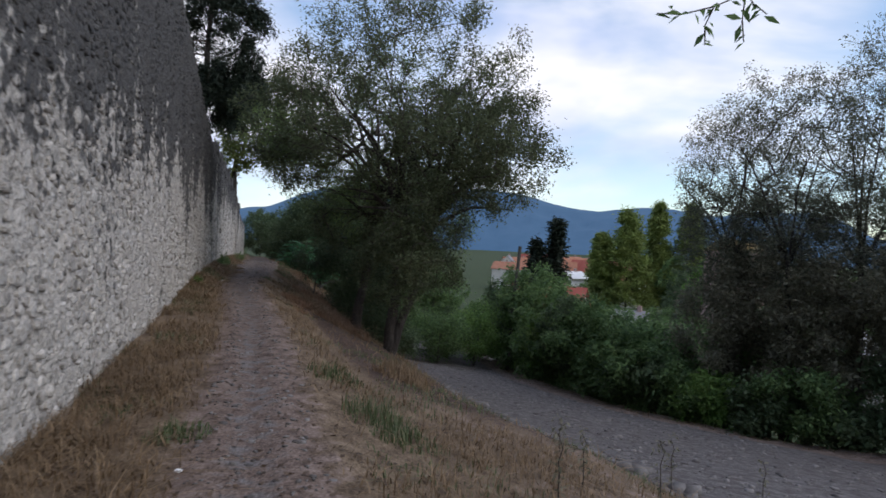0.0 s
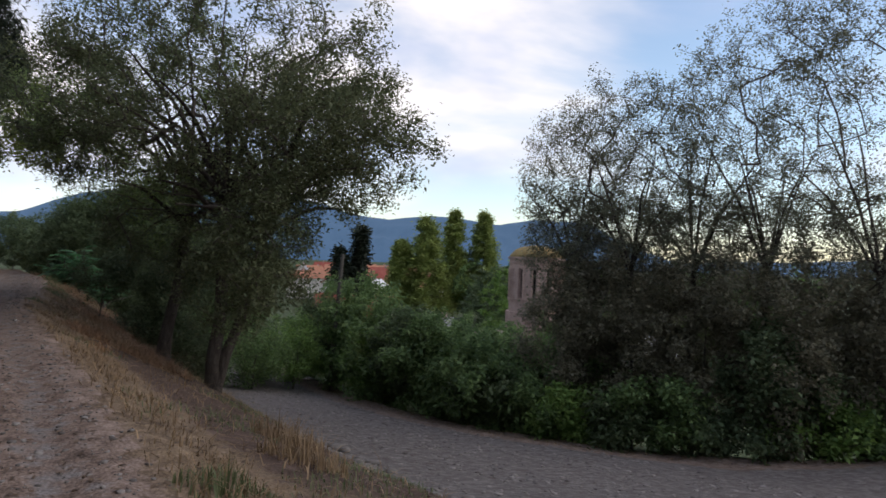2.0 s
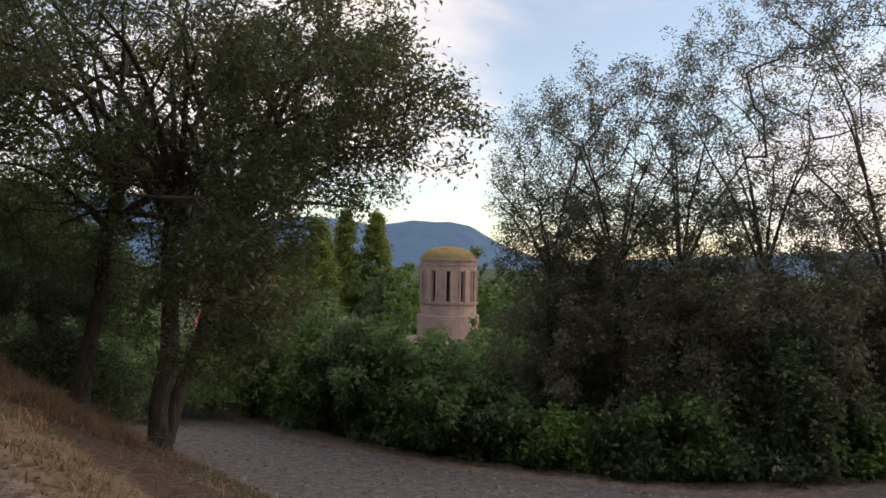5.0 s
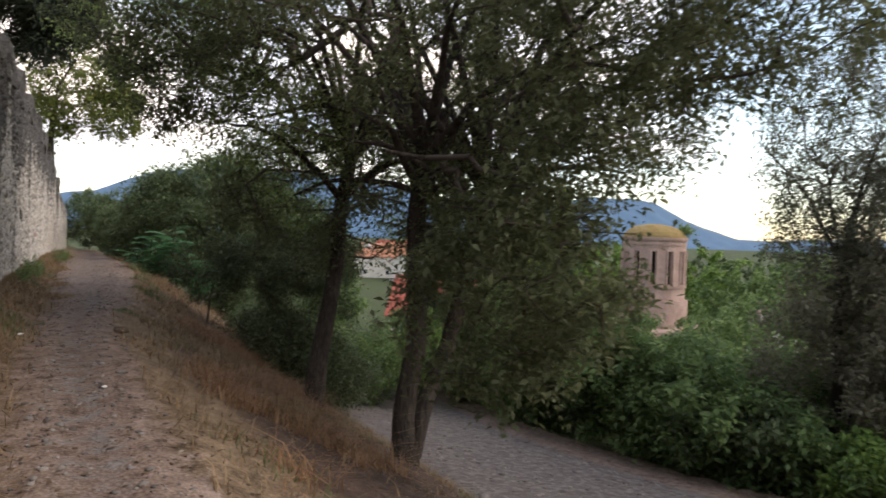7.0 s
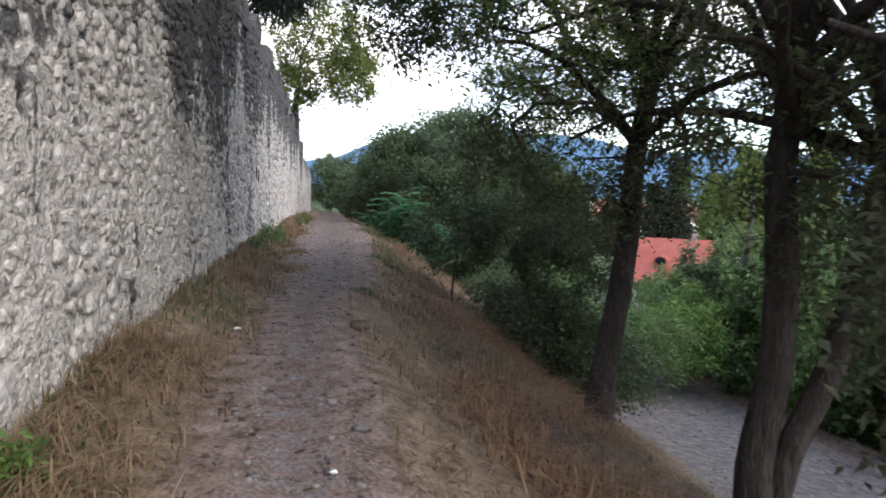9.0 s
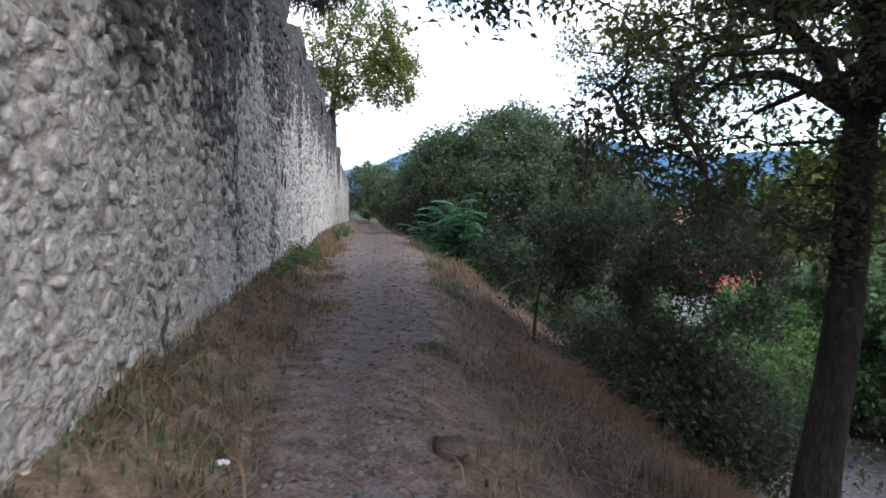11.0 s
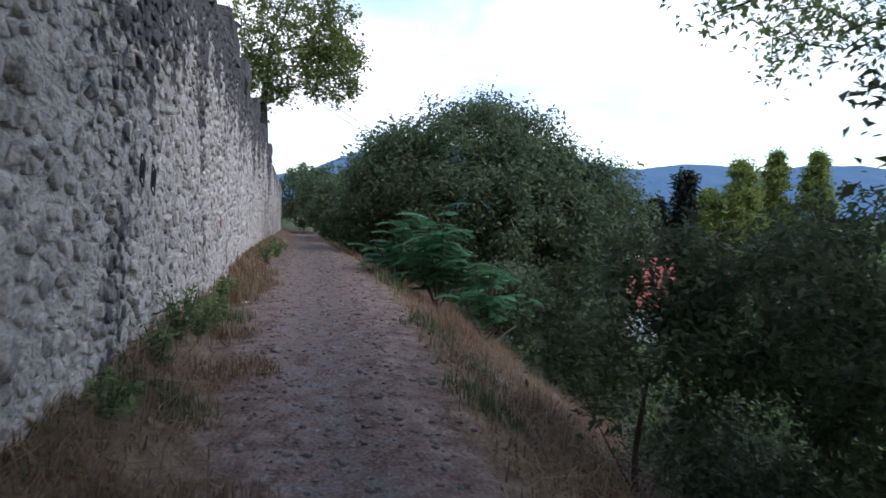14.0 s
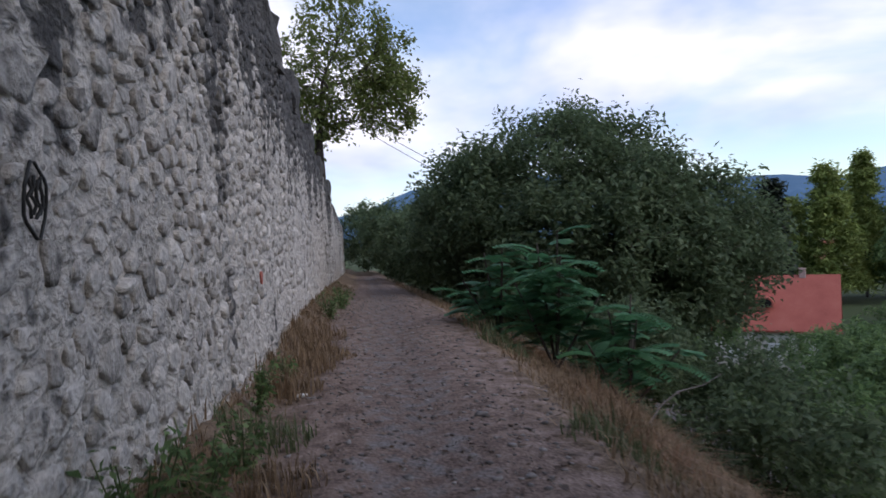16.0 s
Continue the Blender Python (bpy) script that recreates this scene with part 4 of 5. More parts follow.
def build_path_shrubs():
    z = gz(1.24, 24.0)
    plant("shrub", "dark many-stemmed shrub growing on the bank beside the footpath", "shrub",
          [bent(1.24, 24.0, z, 1.37, 24.1, z + 0.9, 4, 0.05), bent(1.24, 24.0, z, 0.85, 24.3, z + 0.9, 4, 0.05), bent(1.29, 23.9, z, 1.81, 23.8, z + 0.9, 4, 0.05), bent(1.29, 24.0, z, 2.42, 24.3, z + 0.7, 4, 0.05)],
          [(1.37, 24.0, z + 1.25, 0.95, 0.9, 0.62), (2.24, 23.6, 0.71, 0.99, 1.1, 0.66), (3.2, 23.2, 0.32, 1.08, 1.2, 0.97), (3.64, 24.3, 0.84, 1.08, 1.2, 0.97), (1.81, 24.5, z + 1.5, 0.5, 0.5, 0.5)],
          260, 24000, 0.08, M_LEAF_DEEP, twig=0.004, stem_r=(0.022, 0.012), bark=M_TWIG, shell=0.5, spread=0.10, reach=0.35)
    z = gz(3.37, 26.0)
    for x, y, r, h in [(3.55, 26.4, 1.10, 1.48), (2.42, 22.5, 0.83, 1.30), (3.11, 22.0, 0.92, 1.39), (3.72, 23.4, 1.01, 1.57), (2.68, 24.6, 0.92, 1.30)]:
        shrub(x, y, r, h, M_LEAF_DEEP, "dark shrub low on the bank", 5500, 0.085, group="shrubs on the bank")
    z = gz(4.59, 40.5)
    plant("big_bush", "big rounded dark green bush with ragged top beside the footpath", "bush",
          [bent(4.59, 40.5, z, 4.42, 40.3, 2.67, 5, 0.15), bent(4.59, 40.5, z, 2.68, 40.0, 1.97, 5, 0.15), bent(4.59, 40.5, z, 6.33, 40.6, 2.15, 5, 0.15)],
          [(4.24, 40.5, 1.9, 3.87, 4.0, 3.0), (7.03, 39.4, 0.9, 2.70, 2.8, 2.5), (1.98, 41.0, 1.54, 1.98, 2.6, 2.38), (4.59, 37.6, 0.75, 3.24, 2.0, 2.29)],
          1200, 108000, 0.165, M_LEAF_DARK, twig=0.006, stem_r=(0.14, 0.07), shell=0.6, spread=0.22)
    for x, y, r, h in [(1.37, 47.5, 1.75, 3.48), (1.03, 52.0, 2.02, 4.18), (0.33, 60.0, 2.39, 4.70), (2.68, 50.0, 2.02, 4.00), (-0.8, 68.0, 2.39, 4.87), (1.98, 63.0, 2.76, 5.05)]:
        shrub(x, y, r, h, M_LEAF_DARK, "dark bush closing the far end of the footpath", 8000, 0.19, group="bushes at the path's end", tips=130)
    for x, y, r, h, m in [(4.24, 31.0, 1.38, 2.09, M_LEAF_DARK), (5.81, 32.0, 1.47, 2.44, M_LEAF_SHRUB), (5.29, 34.6, 1.47, 2.61, M_LEAF_DARK), (3.2, 33.8, 1.10, 1.91, M_LEAF_DARK), (7.46, 29.6, 1.47, 2.61, M_LEAF_SHRUB), (8.33, 33.0, 1.66, 2.78, M_LEAF_DARK), (5.11, 28.4, 1.10, 1.65, M_LEAF_DARK), (9.73, 31.0, 1.66, 3.13, M_LEAF_BRIGHT), (10.6, 34.5, 1.84, 3.31, M_LEAF_SHRUB)]:
        shrub(x, y, r, h, m, "leafy shrub on the slope under the footpath", 7000, 0.115, group="shrubs on the bank")


build_path_shrubs()


def frond_bush(x, y, h, n_fronds=70):
    """A young tree with long feathered leaves, each a stalk with paired leaflets."""
    z = gz(x, y)
    thing = empty("feathery_bush", x, y, z, "bright green young bush with long feathery leaves at the path edge", "shrub")
    stems, tops = [], []
    for k in range(7):
        a, rr = k * 2.4, 0.1 + 0.11 * k
        tops.append((math.cos(a) * rr, math.sin(a) * rr, h * (1.0 - 0.09 * k)))
        stems.append(((0, 0, 0), tops[-1]))
    v, f = tubes([s[0] for s in stems], [s[1] for s in stems], np.full(7, 0.022), np.full(7, 0.01), 6)
    part("stem", raw("stem", v, f, M_TWIG, True), None, thing)
    V, F, k0 = [], [], 0
    stalk0, stalk1 = [], []
    for q in range(n_fronds):
        t = tops[q % 7]
        f0 = RNG.uniform(0.35, 1.0)
        base = np.array(t) * f0
        a = RNG.uniform(0, 2 * math.pi)
        lng = RNG.uniform(0.35, 0.6)
        d = np.array([math.cos(a), math.sin(a), RNG.uniform(0.0, 0.7)])
        side = np.array([-math.sin(a), math.cos(a), 0])
        prev = base
        for s in range(12):
            u = (s + 1) / 12
            p = base + d * lng * u + np.array([0, 0, -0.4 * lng * u * u])
            stalk0.append(prev)
            stalk1.append(p)
            prev = p
            for sg in (-1, 1):
                tip = p + side * sg * 0.15 * (1.15 - 0.5 * u) + d * 0.03 + np.array([0, 0, -0.035])
                m = (p + tip) / 2
                wd = d * 0.034
                V += [p, m + wd, tip, m - wd]
                F.append([k0, k0 + 1, k0 + 2, k0 + 3])
                k0 += 4
    part("frond", raw("frond", V, F, M_SUMAC), None, thing)["kind"] = "stuff"
    v, f = tubes(stalk0, stalk1, np.full(len(stalk0), 0.004), np.full(len(stalk0), 0.003), 3)
    part("stalk", raw("stalk", v, f, M_SUMAC), None, thing)["kind"] = "stuff"


frond_bush(1.3, 31.4, 1.9, 110)
frond_bush(0.75, 32.4, 1.4, 50)
frond_bush(2.0, 30.7, 1.5, 50)


def build_wall_trees():
    """Trees that stand behind the wall and show above it."""
    plant("plane_tree", "yellowing broadleaf tree standing behind the stone wall", "tree",
          [bent(-3.24, 57.0, 1.45, -2.89, 57.0, 7.89, 6, 0.1), bent(-2.89, 57.0, 7.89, -1.85, 57.2, 13.11, 4, 0.3)],
          [(-1.67, 57.0, 10.67, 3.48, 3.6, 4.00), (0.42, 56.6, 8.58, 2.26, 2.4, 1.91), (-3.06, 57.0, 7.89, 1.39, 1.6, 2.09)],
          420, 12500, 0.22, M_LEAF_PLANE, stem_r=(0.30, 0.16), twig=0.011, shell=0.45, spread=0.26, narrow=0.7)
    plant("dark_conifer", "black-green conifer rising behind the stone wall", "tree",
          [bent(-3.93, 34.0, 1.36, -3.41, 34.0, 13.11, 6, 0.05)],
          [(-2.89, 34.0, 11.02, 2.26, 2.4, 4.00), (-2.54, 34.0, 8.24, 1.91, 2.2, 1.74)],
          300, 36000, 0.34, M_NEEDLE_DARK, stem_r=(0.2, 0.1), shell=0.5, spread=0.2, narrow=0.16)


build_wall_trees()


def conifer(x, y, base, top, r, mat, label, n=5200, shape=1.0, name="conifer", group="conifers in the valley"):
    """Trunk with whorls of boughs; shape under 1 makes a fuller, blunter crown."""
    thing = empty(name, x, y, base, label, "tree", group)
    h = top - base
    v, f = tubes([(0, 0, 0)], [(0, 0, h * 0.97)], np.array([0.22]), np.array([0.03]), 8)
    part("trunk", raw("trunk", v, f, M_BARK, True), None, thing)
    p0, p1, tips = [], [], []
    for k in range(150):
        u = RNG.uniform(0.12, 1.0)
        a = RNG.uniform(0, 2 * math.pi)
        reach = r * ((1 - u) ** shape + 0.05) * RNG.uniform(0.6, 1.12)
        b = (0, 0, h * u)
        e = (math.cos(a) * reach, math.sin(a) * reach, h * u - 0.12 * reach + RNG.uniform(-0.2, 0.5))
        p0.append(b)
        p1.append(e)
    v, f = tubes(p0, p1, np.full(150, 0.035), np.full(150, 0.012), 4)
    part("bough", raw("bough", v, f, M_BARK, True), None, thing)["kind"] = "stuff"
    k = RNG.integers(0, 150, n)
    t = RNG.uniform(0.25, 1.0, n)[:, None] ** 0.7
    v, f = leaves(np.array(p0)[k] * (1 - t) + np.array(p1)[k] * t, 0.7, 0.1, 0.36, 0.4)
    part("crown", raw("crown", v, f, mat), None, thing)["kind"] = "stuff"


def build_valley_trees():
    rnd = random.Random(8)
    for k in range(34):
        a, d = radians(36 + 0.85 * k + rnd.uniform(-0.5, 0.5)), rnd.uniform(78, 135)
        shrub(-1.2 + d * math.sin(a), 6 + d * math.cos(a), rnd.uniform(3.2, 5.0), rnd.uniform(9.6, 11.8) + 0.014 * d, rnd.choice((M_LEAF_SHRUB, M_LEAF_DARK, M_LEAF_BRIGHT)), "rounded green tree in the distant valley", 2600, 0.5, group="valley trees", tips=60, name="garden_tree", base=-10.4)
    for k in range(9):
        a, d = radians(7.5 + k), rnd.uniform(46, 66)
        x, y = -0.6 + d * math.sin(a), d * math.cos(a)
        shrub(x, y, rnd.uniform(2.4, 3.4), rnd.uniform(-0.6, 0.6) - gz(x, y), M_LEAF_SHRUB, "leafy green tree low on the valley slope", 3600, 0.3, group="valley trees", tips=80, name="garden_tree")
    for x, y, r in ((27.5, 36.5, 3.2), (31.2, 35.0, 3.0), (24.6, 38.2, 3.0)):
        shrub(x, y, r, -2.2 - gz(x, y), M_LEAF_SHRUB, "rounded green tree below the church drum", 4600, 0.24, group="valley trees", tips=90, name="garden_tree")
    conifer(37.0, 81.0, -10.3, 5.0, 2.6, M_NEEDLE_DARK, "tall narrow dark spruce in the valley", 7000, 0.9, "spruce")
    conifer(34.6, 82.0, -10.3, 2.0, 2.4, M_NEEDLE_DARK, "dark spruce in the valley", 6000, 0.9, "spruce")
    for x, y, top, r, s in [(65.2, 111.0, 9.5, 5.6, 0.55), (74.3, 115.0, 10.8, 5.0, 0.6), (79.0, 111.5, 10.7, 5.4, 0.6), (61.0, 113.0, 4.5, 4.0, 0.5)]:
        conifer(x, y, -10.3, top, r, M_NEEDLE, "tall yellow-green pine with tufted crown in the valley", 15000, s, "pine")
    for x, y, r, h in [(25.2, 30.0, 2.6, 7.4), (35.2, 36.3, 2.6, 7.4), (31.0, 32.3, 2.6, 7.4), (38.8, 42.3, 2.6, 7.4), (47.8, 98.9, 3.6, 6.4), (52.9, 106.3, 3.8, 7.0), (34.4, 61.8, 3.2, 5.2), (39.5, 59.4, 3.2, 5.0), (29.3, 57.7, 3.0, 5.0), (26.2, 48.4, 3.0, 5.4), (32.3, 50.6, 3.4, 6.0), (24.1, 39.4, 3.0, 5.2), (38.5, 69.0, 3.4, 5.6), (50.7, 73.3, 3.6, 6.0), (21.2, 51.0, 3.0, 5.0), (18.1, 46.1, 2.6, 4.4), (46.7, 59.7, 3.4, 5.4), (30.3, 41.6, 3.2, 5.4), (36.5, 46.0, 3.0, 5.2), (31.4, 66.8, 3.0, 4.6)]:
        shrub(x, y, r, h, M_LEAF_SHRUB, "rounded green tree in the valley gardens", 3600, 0.26, group="valley trees", tips=70, name="garden_tree")


build_valley_trees()


# ---- buildings ----
def house(x, y, z, turn, w, d, eave, ridge, wall_mat, roof_mat, label, group="", over=0.35, windows=3, dormer=False):
    """A gabled house: walls, two roof slopes, windows with frames, chimney. w along the ridge."""
    thing = empty("house", x, y, z, label, "house", group)
    thing.rotation_euler = (0, 0, radians(turn))
    bm = box(bmesh.new(), -w / 2, -d / 2, 0, w / 2, d / 2, eave)
    for sx in (-w / 2, w / 2):
        vs = [bm.verts.new(p) for p in ((sx, -d / 2, eave), (sx, d / 2, eave), (sx, 0, ridge - 0.1))]
        bm.faces.new(vs)
    part("wall", bm, wall_mat, thing)
    for sg in (-1, 1):
        run = d / 2 + over
        drop = (ridge - eave) / (d / 2) * over
        bm = bmesh.new()
        lo, hi = [], []
        for px in (-w / 2 - over, w / 2 + over):
            for q, (py, pz) in enumerate(((sg * run, eave - drop), (0, ridge))):
                (lo if q == 0 else hi).append((px, py, pz))
        a = [bm.verts.new(p) for p in (lo[0], lo[1], hi[1], hi[0])]
        c = [bm.verts.new((p[0], p[1], p[2] + 0.14)) for p in (lo[0], lo[1], hi[1], hi[0])]
        bm.faces.new(a)
        bm.faces.new(c[::-1])
        for k in range(4):
            bm.faces.new((a[k], a[(k + 1) % 4], c[(k + 1) % 4], c[k]))
        bmesh.ops.recalc_face_normals(bm, faces=bm.faces[:])
        part("roof", bm, roof_mat, thing)
    for side in (-1, 1):
        for k in range(windows):
            px = -w / 2 + w * (k + 0.5) / windows
            fr = part("window", box(bmesh.new(), px - 0.5, side * d / 2 - 0.03, 0.9, px + 0.5, side * d / 2 + 0.04, 2.2, 0.02), M_WHITE, thing)
            part("pane", box(bmesh.new(), px - 0.42, side * d / 2 - 0.02, 0.98, px + 0.42, side * d / 2 + 0.052, 2.12), M_GLASS, fr)
    part("chimney", box(bmesh.new(), w * 0.2, -0.3, ridge - 0.6, w * 0.2 + 0.5, 0.3, ridge + 0.7, 0.03), M_BRICK, thing)
    if dormer:
        s = -1
        py, pz = s * d * 0.27, eave + (ridge - eave) * 0.46
        bm = bmesh.new()
        bmesh.ops.create_cone(bm, cap_ends=True, segments=20, radius1=0.62, radius2=0.62, depth=2.0, matrix=Matrix.Translation((-0.6, py, pz + 0.12)) @ Matrix.Rotation(radians(90), 4, "X") @ Matrix.Diagonal((1, 0.75, 1, 1)))
        dm = part("dormer", bm, roof_mat, thing)
        # near-black disc in place of the dormer's shaded inside
        bm = bmesh.new()
        bmesh.ops.create_cone(bm, cap_ends=True, segments=20, radius1=0.5, radius2=0.5, depth=2.0, matrix=Matrix.Translation((-0.6, py - 0.03, pz + 0.12)) @ Matrix.Rotation(radians(90), 4, "X") @ Matrix.Diagonal((1, 0.7, 1, 1)))
        part("opening", bm, M_DARK, dm)
    return thing


def build_houses():
    house(33.7, 75.7, -10.3, -38.0, 8.8, 8.6, 3.4, 7.2, M_RENDER, M_ROOF, "house with a bright red roof and a small round dormer", dormer=True)
    house(41.0, 68.6, -10.3, -38.0, 3.4, 6.0, 3.8, 5.0, M_RENDER, M_ROOF_GREY, "low pale annexe with a grey roof", windows=1)
    town = "roofs of the town"
    house(60.7, 125.3, -10.3, 20, 6, 5, 6.2, 7.4, M_WHITE, M_WHITE, "long white hall in the town", town)
    rnd = random.Random(5)
    for k in range(26):
        a, d = radians(rnd.uniform(20, 31)), rnd.uniform(150, 330)
        x, y = d * math.sin(a), d * math.cos(a)
        house(x, y, -10.3, rnd.uniform(0, 180), rnd.uniform(9, 16), rnd.uniform(7, 10), rnd.uniform(3.5, 6), rnd.uniform(7, 9.5), rnd.choice((M_RENDER, M_RENDER)), rnd.choice((M_ROOF_OLD, M_ROOF_OLD, M_ROOF, M_ROOF_GREY)),
              "distant town house with a pitched roof", town, windows=2)
    house(50.0, 47.8, -11.0, 30, 9, 8, 3.6, 6.2, M_RENDER, M_ROOF_GREY, "house with a dull grey roof below the hedge", town)


build_houses()


def build_rotunda():
    """Round brick church drum with tall slit windows between pilasters, a cornice and a grassy dome."""
    cx, cy, base, r = 38.8, 48.6, -2.98, 3.15
    thing = empty("church_drum", cx, cy, base, "round brick church drum with slit windows and a grass-grown dome", "church")
    thing.scale = (0.77, 0.77, 0.77)
    h = 6.3
    n = 12
    # added near-black cylinder stands for the unlit room behind the slits
    prof = bmesh.new()
    bmesh.ops.create_cone(prof, cap_ends=True, segments=48, radius1=r - 0.28, radius2=r - 0.28, depth=h + 1.4, matrix=Matrix.Translation((0, 0, h / 2 - 0.7)))
    part("dark_infill", prof, M_DARK, thing)
    for k in range(n):
        a = 2 * math.pi * k / n
        m = Matrix.Rotation(a, 4, "Z")
        # wall piece between two slits
        bm = bmesh.new()
        wdt = 2 * r * math.sin(math.pi / n) - 0.42
        box(bm, r - 0.45, -wdt / 2, 0, r - 0.05, wdt / 2, h)
        bmesh.ops.transform(bm, matrix=m, verts=bm.verts)
        part("wall_panel", bm, M_BRICK, thing)
        for off in (-wdt / 2 + 0.12, wdt / 2 - 0.12):
            bm = bmesh.new()
            bmesh.ops.create_cone(bm, cap_ends=True, segments=8, radius1=0.11, radius2=0.11, depth=3.6, matrix=m @ Matrix.Translation((r - 0.02, off, 3.3)))
            part("colonnette", bm, M_BRICK, thing)
        m2 = Matrix.Rotation(a + math.pi / n, 4, "Z")
        bm = bmesh.new()
        box(bm, r - 0.42, -0.26, 5.0, r - 0.02, 0.26, h)
        bmesh.ops.transform(bm, matrix=m2, verts=bm.verts)
        part("arch_panel", bm, M_BRICK, thing)
        bm = box(bmesh.new(), r - 0.42, -0.26, 0, r - 0.02, 0.26, 1.75)
        bmesh.ops.transform(bm, matrix=m2, verts=bm.verts)
        part("sill_panel", bm, M_BRICK, thing)
    for z0, z1, rr in ((-2.7, 0.12, r + 0.35), (1.35, 1.6, r + 0.18), (5.55, 5.75, r + 0.10), (6.1, 6.4, r + 0.22)):
        bm = bmesh.new()
        bmesh.ops.create_cone(bm, cap_ends=True, segments=48, radius1=rr - 0.06, radius2=rr, depth=z1 - z0, matrix=Matrix.Translation((0, 0, (z0 + z1) / 2)))
        part("cornice", bm, M_BRICK, thing)
    bm = bmesh.new()
    bmesh.ops.create_uvsphere(bm, u_segments=40, v_segments=16, radius=1, matrix=Matrix.Translation((0, 0, 6.3)) @ Matrix.Diagonal((r + 0.02, r + 0.02, 1.5, 1)))
    bmesh.ops.delete(bm, geom=[q for q in bm.verts if q.co.z < 6.25], context="VERTS")
    for q in bm.verts:
        q.co += q.co.normalized() * 0.10 * noise.noise(q.co * 1.4)
    part("dome", bm, M_MOSS, thing, "dome overgrown with dry grass and moss")
    pts = np.array([(2.9 + 0.3 * RNG.normal(), 0.5 * RNG.normal(), 6.9 + 0.3 * abs(RNG.normal())) for _ in range(500)])
    v, f = leaves(pts, 0.3, 0.1, 0.5, 0.25)
    rot = np.array(Matrix.Rotation(radians(-45), 3, "Z"))
    part("dome_weeds", raw("dome_weeds", v @ rot.T, f, M_LEAF_SHRUB), None, thing)["kind"] = "stuff"
    bm = box(bmesh.new(), -5.0, -5.0, -9.0, 5.0, 5.0, -2.6)
    part("nave", bm, M_BRICK, thing)


build_rotunda()


def build_pole():
    x, y = 11.6, 31.4
    z = gz(x, y)
    thing = empty("utility_pole", x, y, z, "thin dark leaning wooden pole beside the gravel track", "pole")
    v, f = tubes([(0, 0, -0.3)], [(0.5, 0.1, 6.3)], np.array([0.11]), np.array([0.085]), 10)
    part("shaft", raw("shaft", v, f, M_POLE, True), None, thing)
    v, f = tubes([(-0.02, -0.14, -0.1)], [(0.06, -0.12, 1.1)], np.array([0.06]), np.array([0.06]), 8)
    part("brace", raw("brace", v, f, M_POLE, True), None, thing)


build_pole()


def build_cables():
    """Two sagging wires that run out from the tree behind the wall."""
    for dz, ty in ((0.0, 62.0), (-0.35, 66.0)):
        a, b = np.array([-2.6, 56.8, 8.6 + dz]), np.array([22.0, ty + 28, 3.0 + dz])
        t = np.linspace(0, 1, 25)[:, None]
        p = a + (b - a) * t
        p[:, 2] -= 1.1 * np.sin(np.pi * t[:, 0])
        v, f = tubes(p[:-1], p[1:], np.full(24, 0.018), np.full(24, 0.018), 5)
        tagged(new("cable", raw("cable", v, f, M_CABLE, True)), "thin sagging overhead wire strung from the tree", "cable", "overhead wires")


build_cables()

# ---- grass, stones and weeds ----
def blades(pts, height, lean=0.5, width=0.012):
    """Bent grass blades, two faces each."""
    n = len(pts)
    a = RNG.uniform(0, 2 * math.pi, n)
    d = np.stack([np.cos(a), np.sin(a), 0 * a], 1)
    s = np.stack([-np.sin(a), np.cos(a), 0 * a], 1)
    h = (height * RNG.uniform(0.35, 1.3, n))[:, None]
    k = np.abs(RNG.normal(0, lean, n))[:, None]
    up = np.array([0, 0, 1.0])
    mid = pts + up * h * 0.55 + d * h * 0.18 * k
    tip = pts + up * h * (1 - 0.25 * np.minimum(k, 2)) + d * h * 0.75 * k
    w = s * width * RNG.uniform(0.5, 1.2, n)[:, None]
    v = np.stack([pts - w, pts + w, mid + w * 0.7, mid - w * 0.7, tip], 1).reshape(-1, 3)
    i = np.arange(n)[:, None] * 5
    quads, tris = i + np.array([[0, 1, 2, 3]]), i + np.array([[3, 2, 4]])
    flat_list = np.concatenate([quads.ravel(), tris.ravel()])
    return v, flat_list, np.concatenate([np.full(n, 4), np.full(n, 3)])


def scatter(n, x0, x1, y0, y1, keep):
    x, y = RNG.uniform(x0, x1, n), RNG.uniform(y0, y1, n)
    k = RNG.random(n) < keep(x, y)
    x, y = x[k], y[k]
    return np.stack([x, y, land(x, y) - 0.01], 1)


def grass(name, pts, height, mat, label, lean=1.7, width=0.006):
    v, f, sizes = blades(pts, height, lean, width)
    tagged(new(name, raw(name, v, f, mat, False, sizes)), label, "grass", kind="stuff")


def edge_r(y):
    return path_mid(y) + path_half(y)


def edge_l(y):
    return path_mid(y) - path_half(y)


def patchy(x, y, s=1.2, seed=3.0):
    return np.clip(0.5 + 0.9 * fbm(x, y, s, seed, 3), 0, 1)


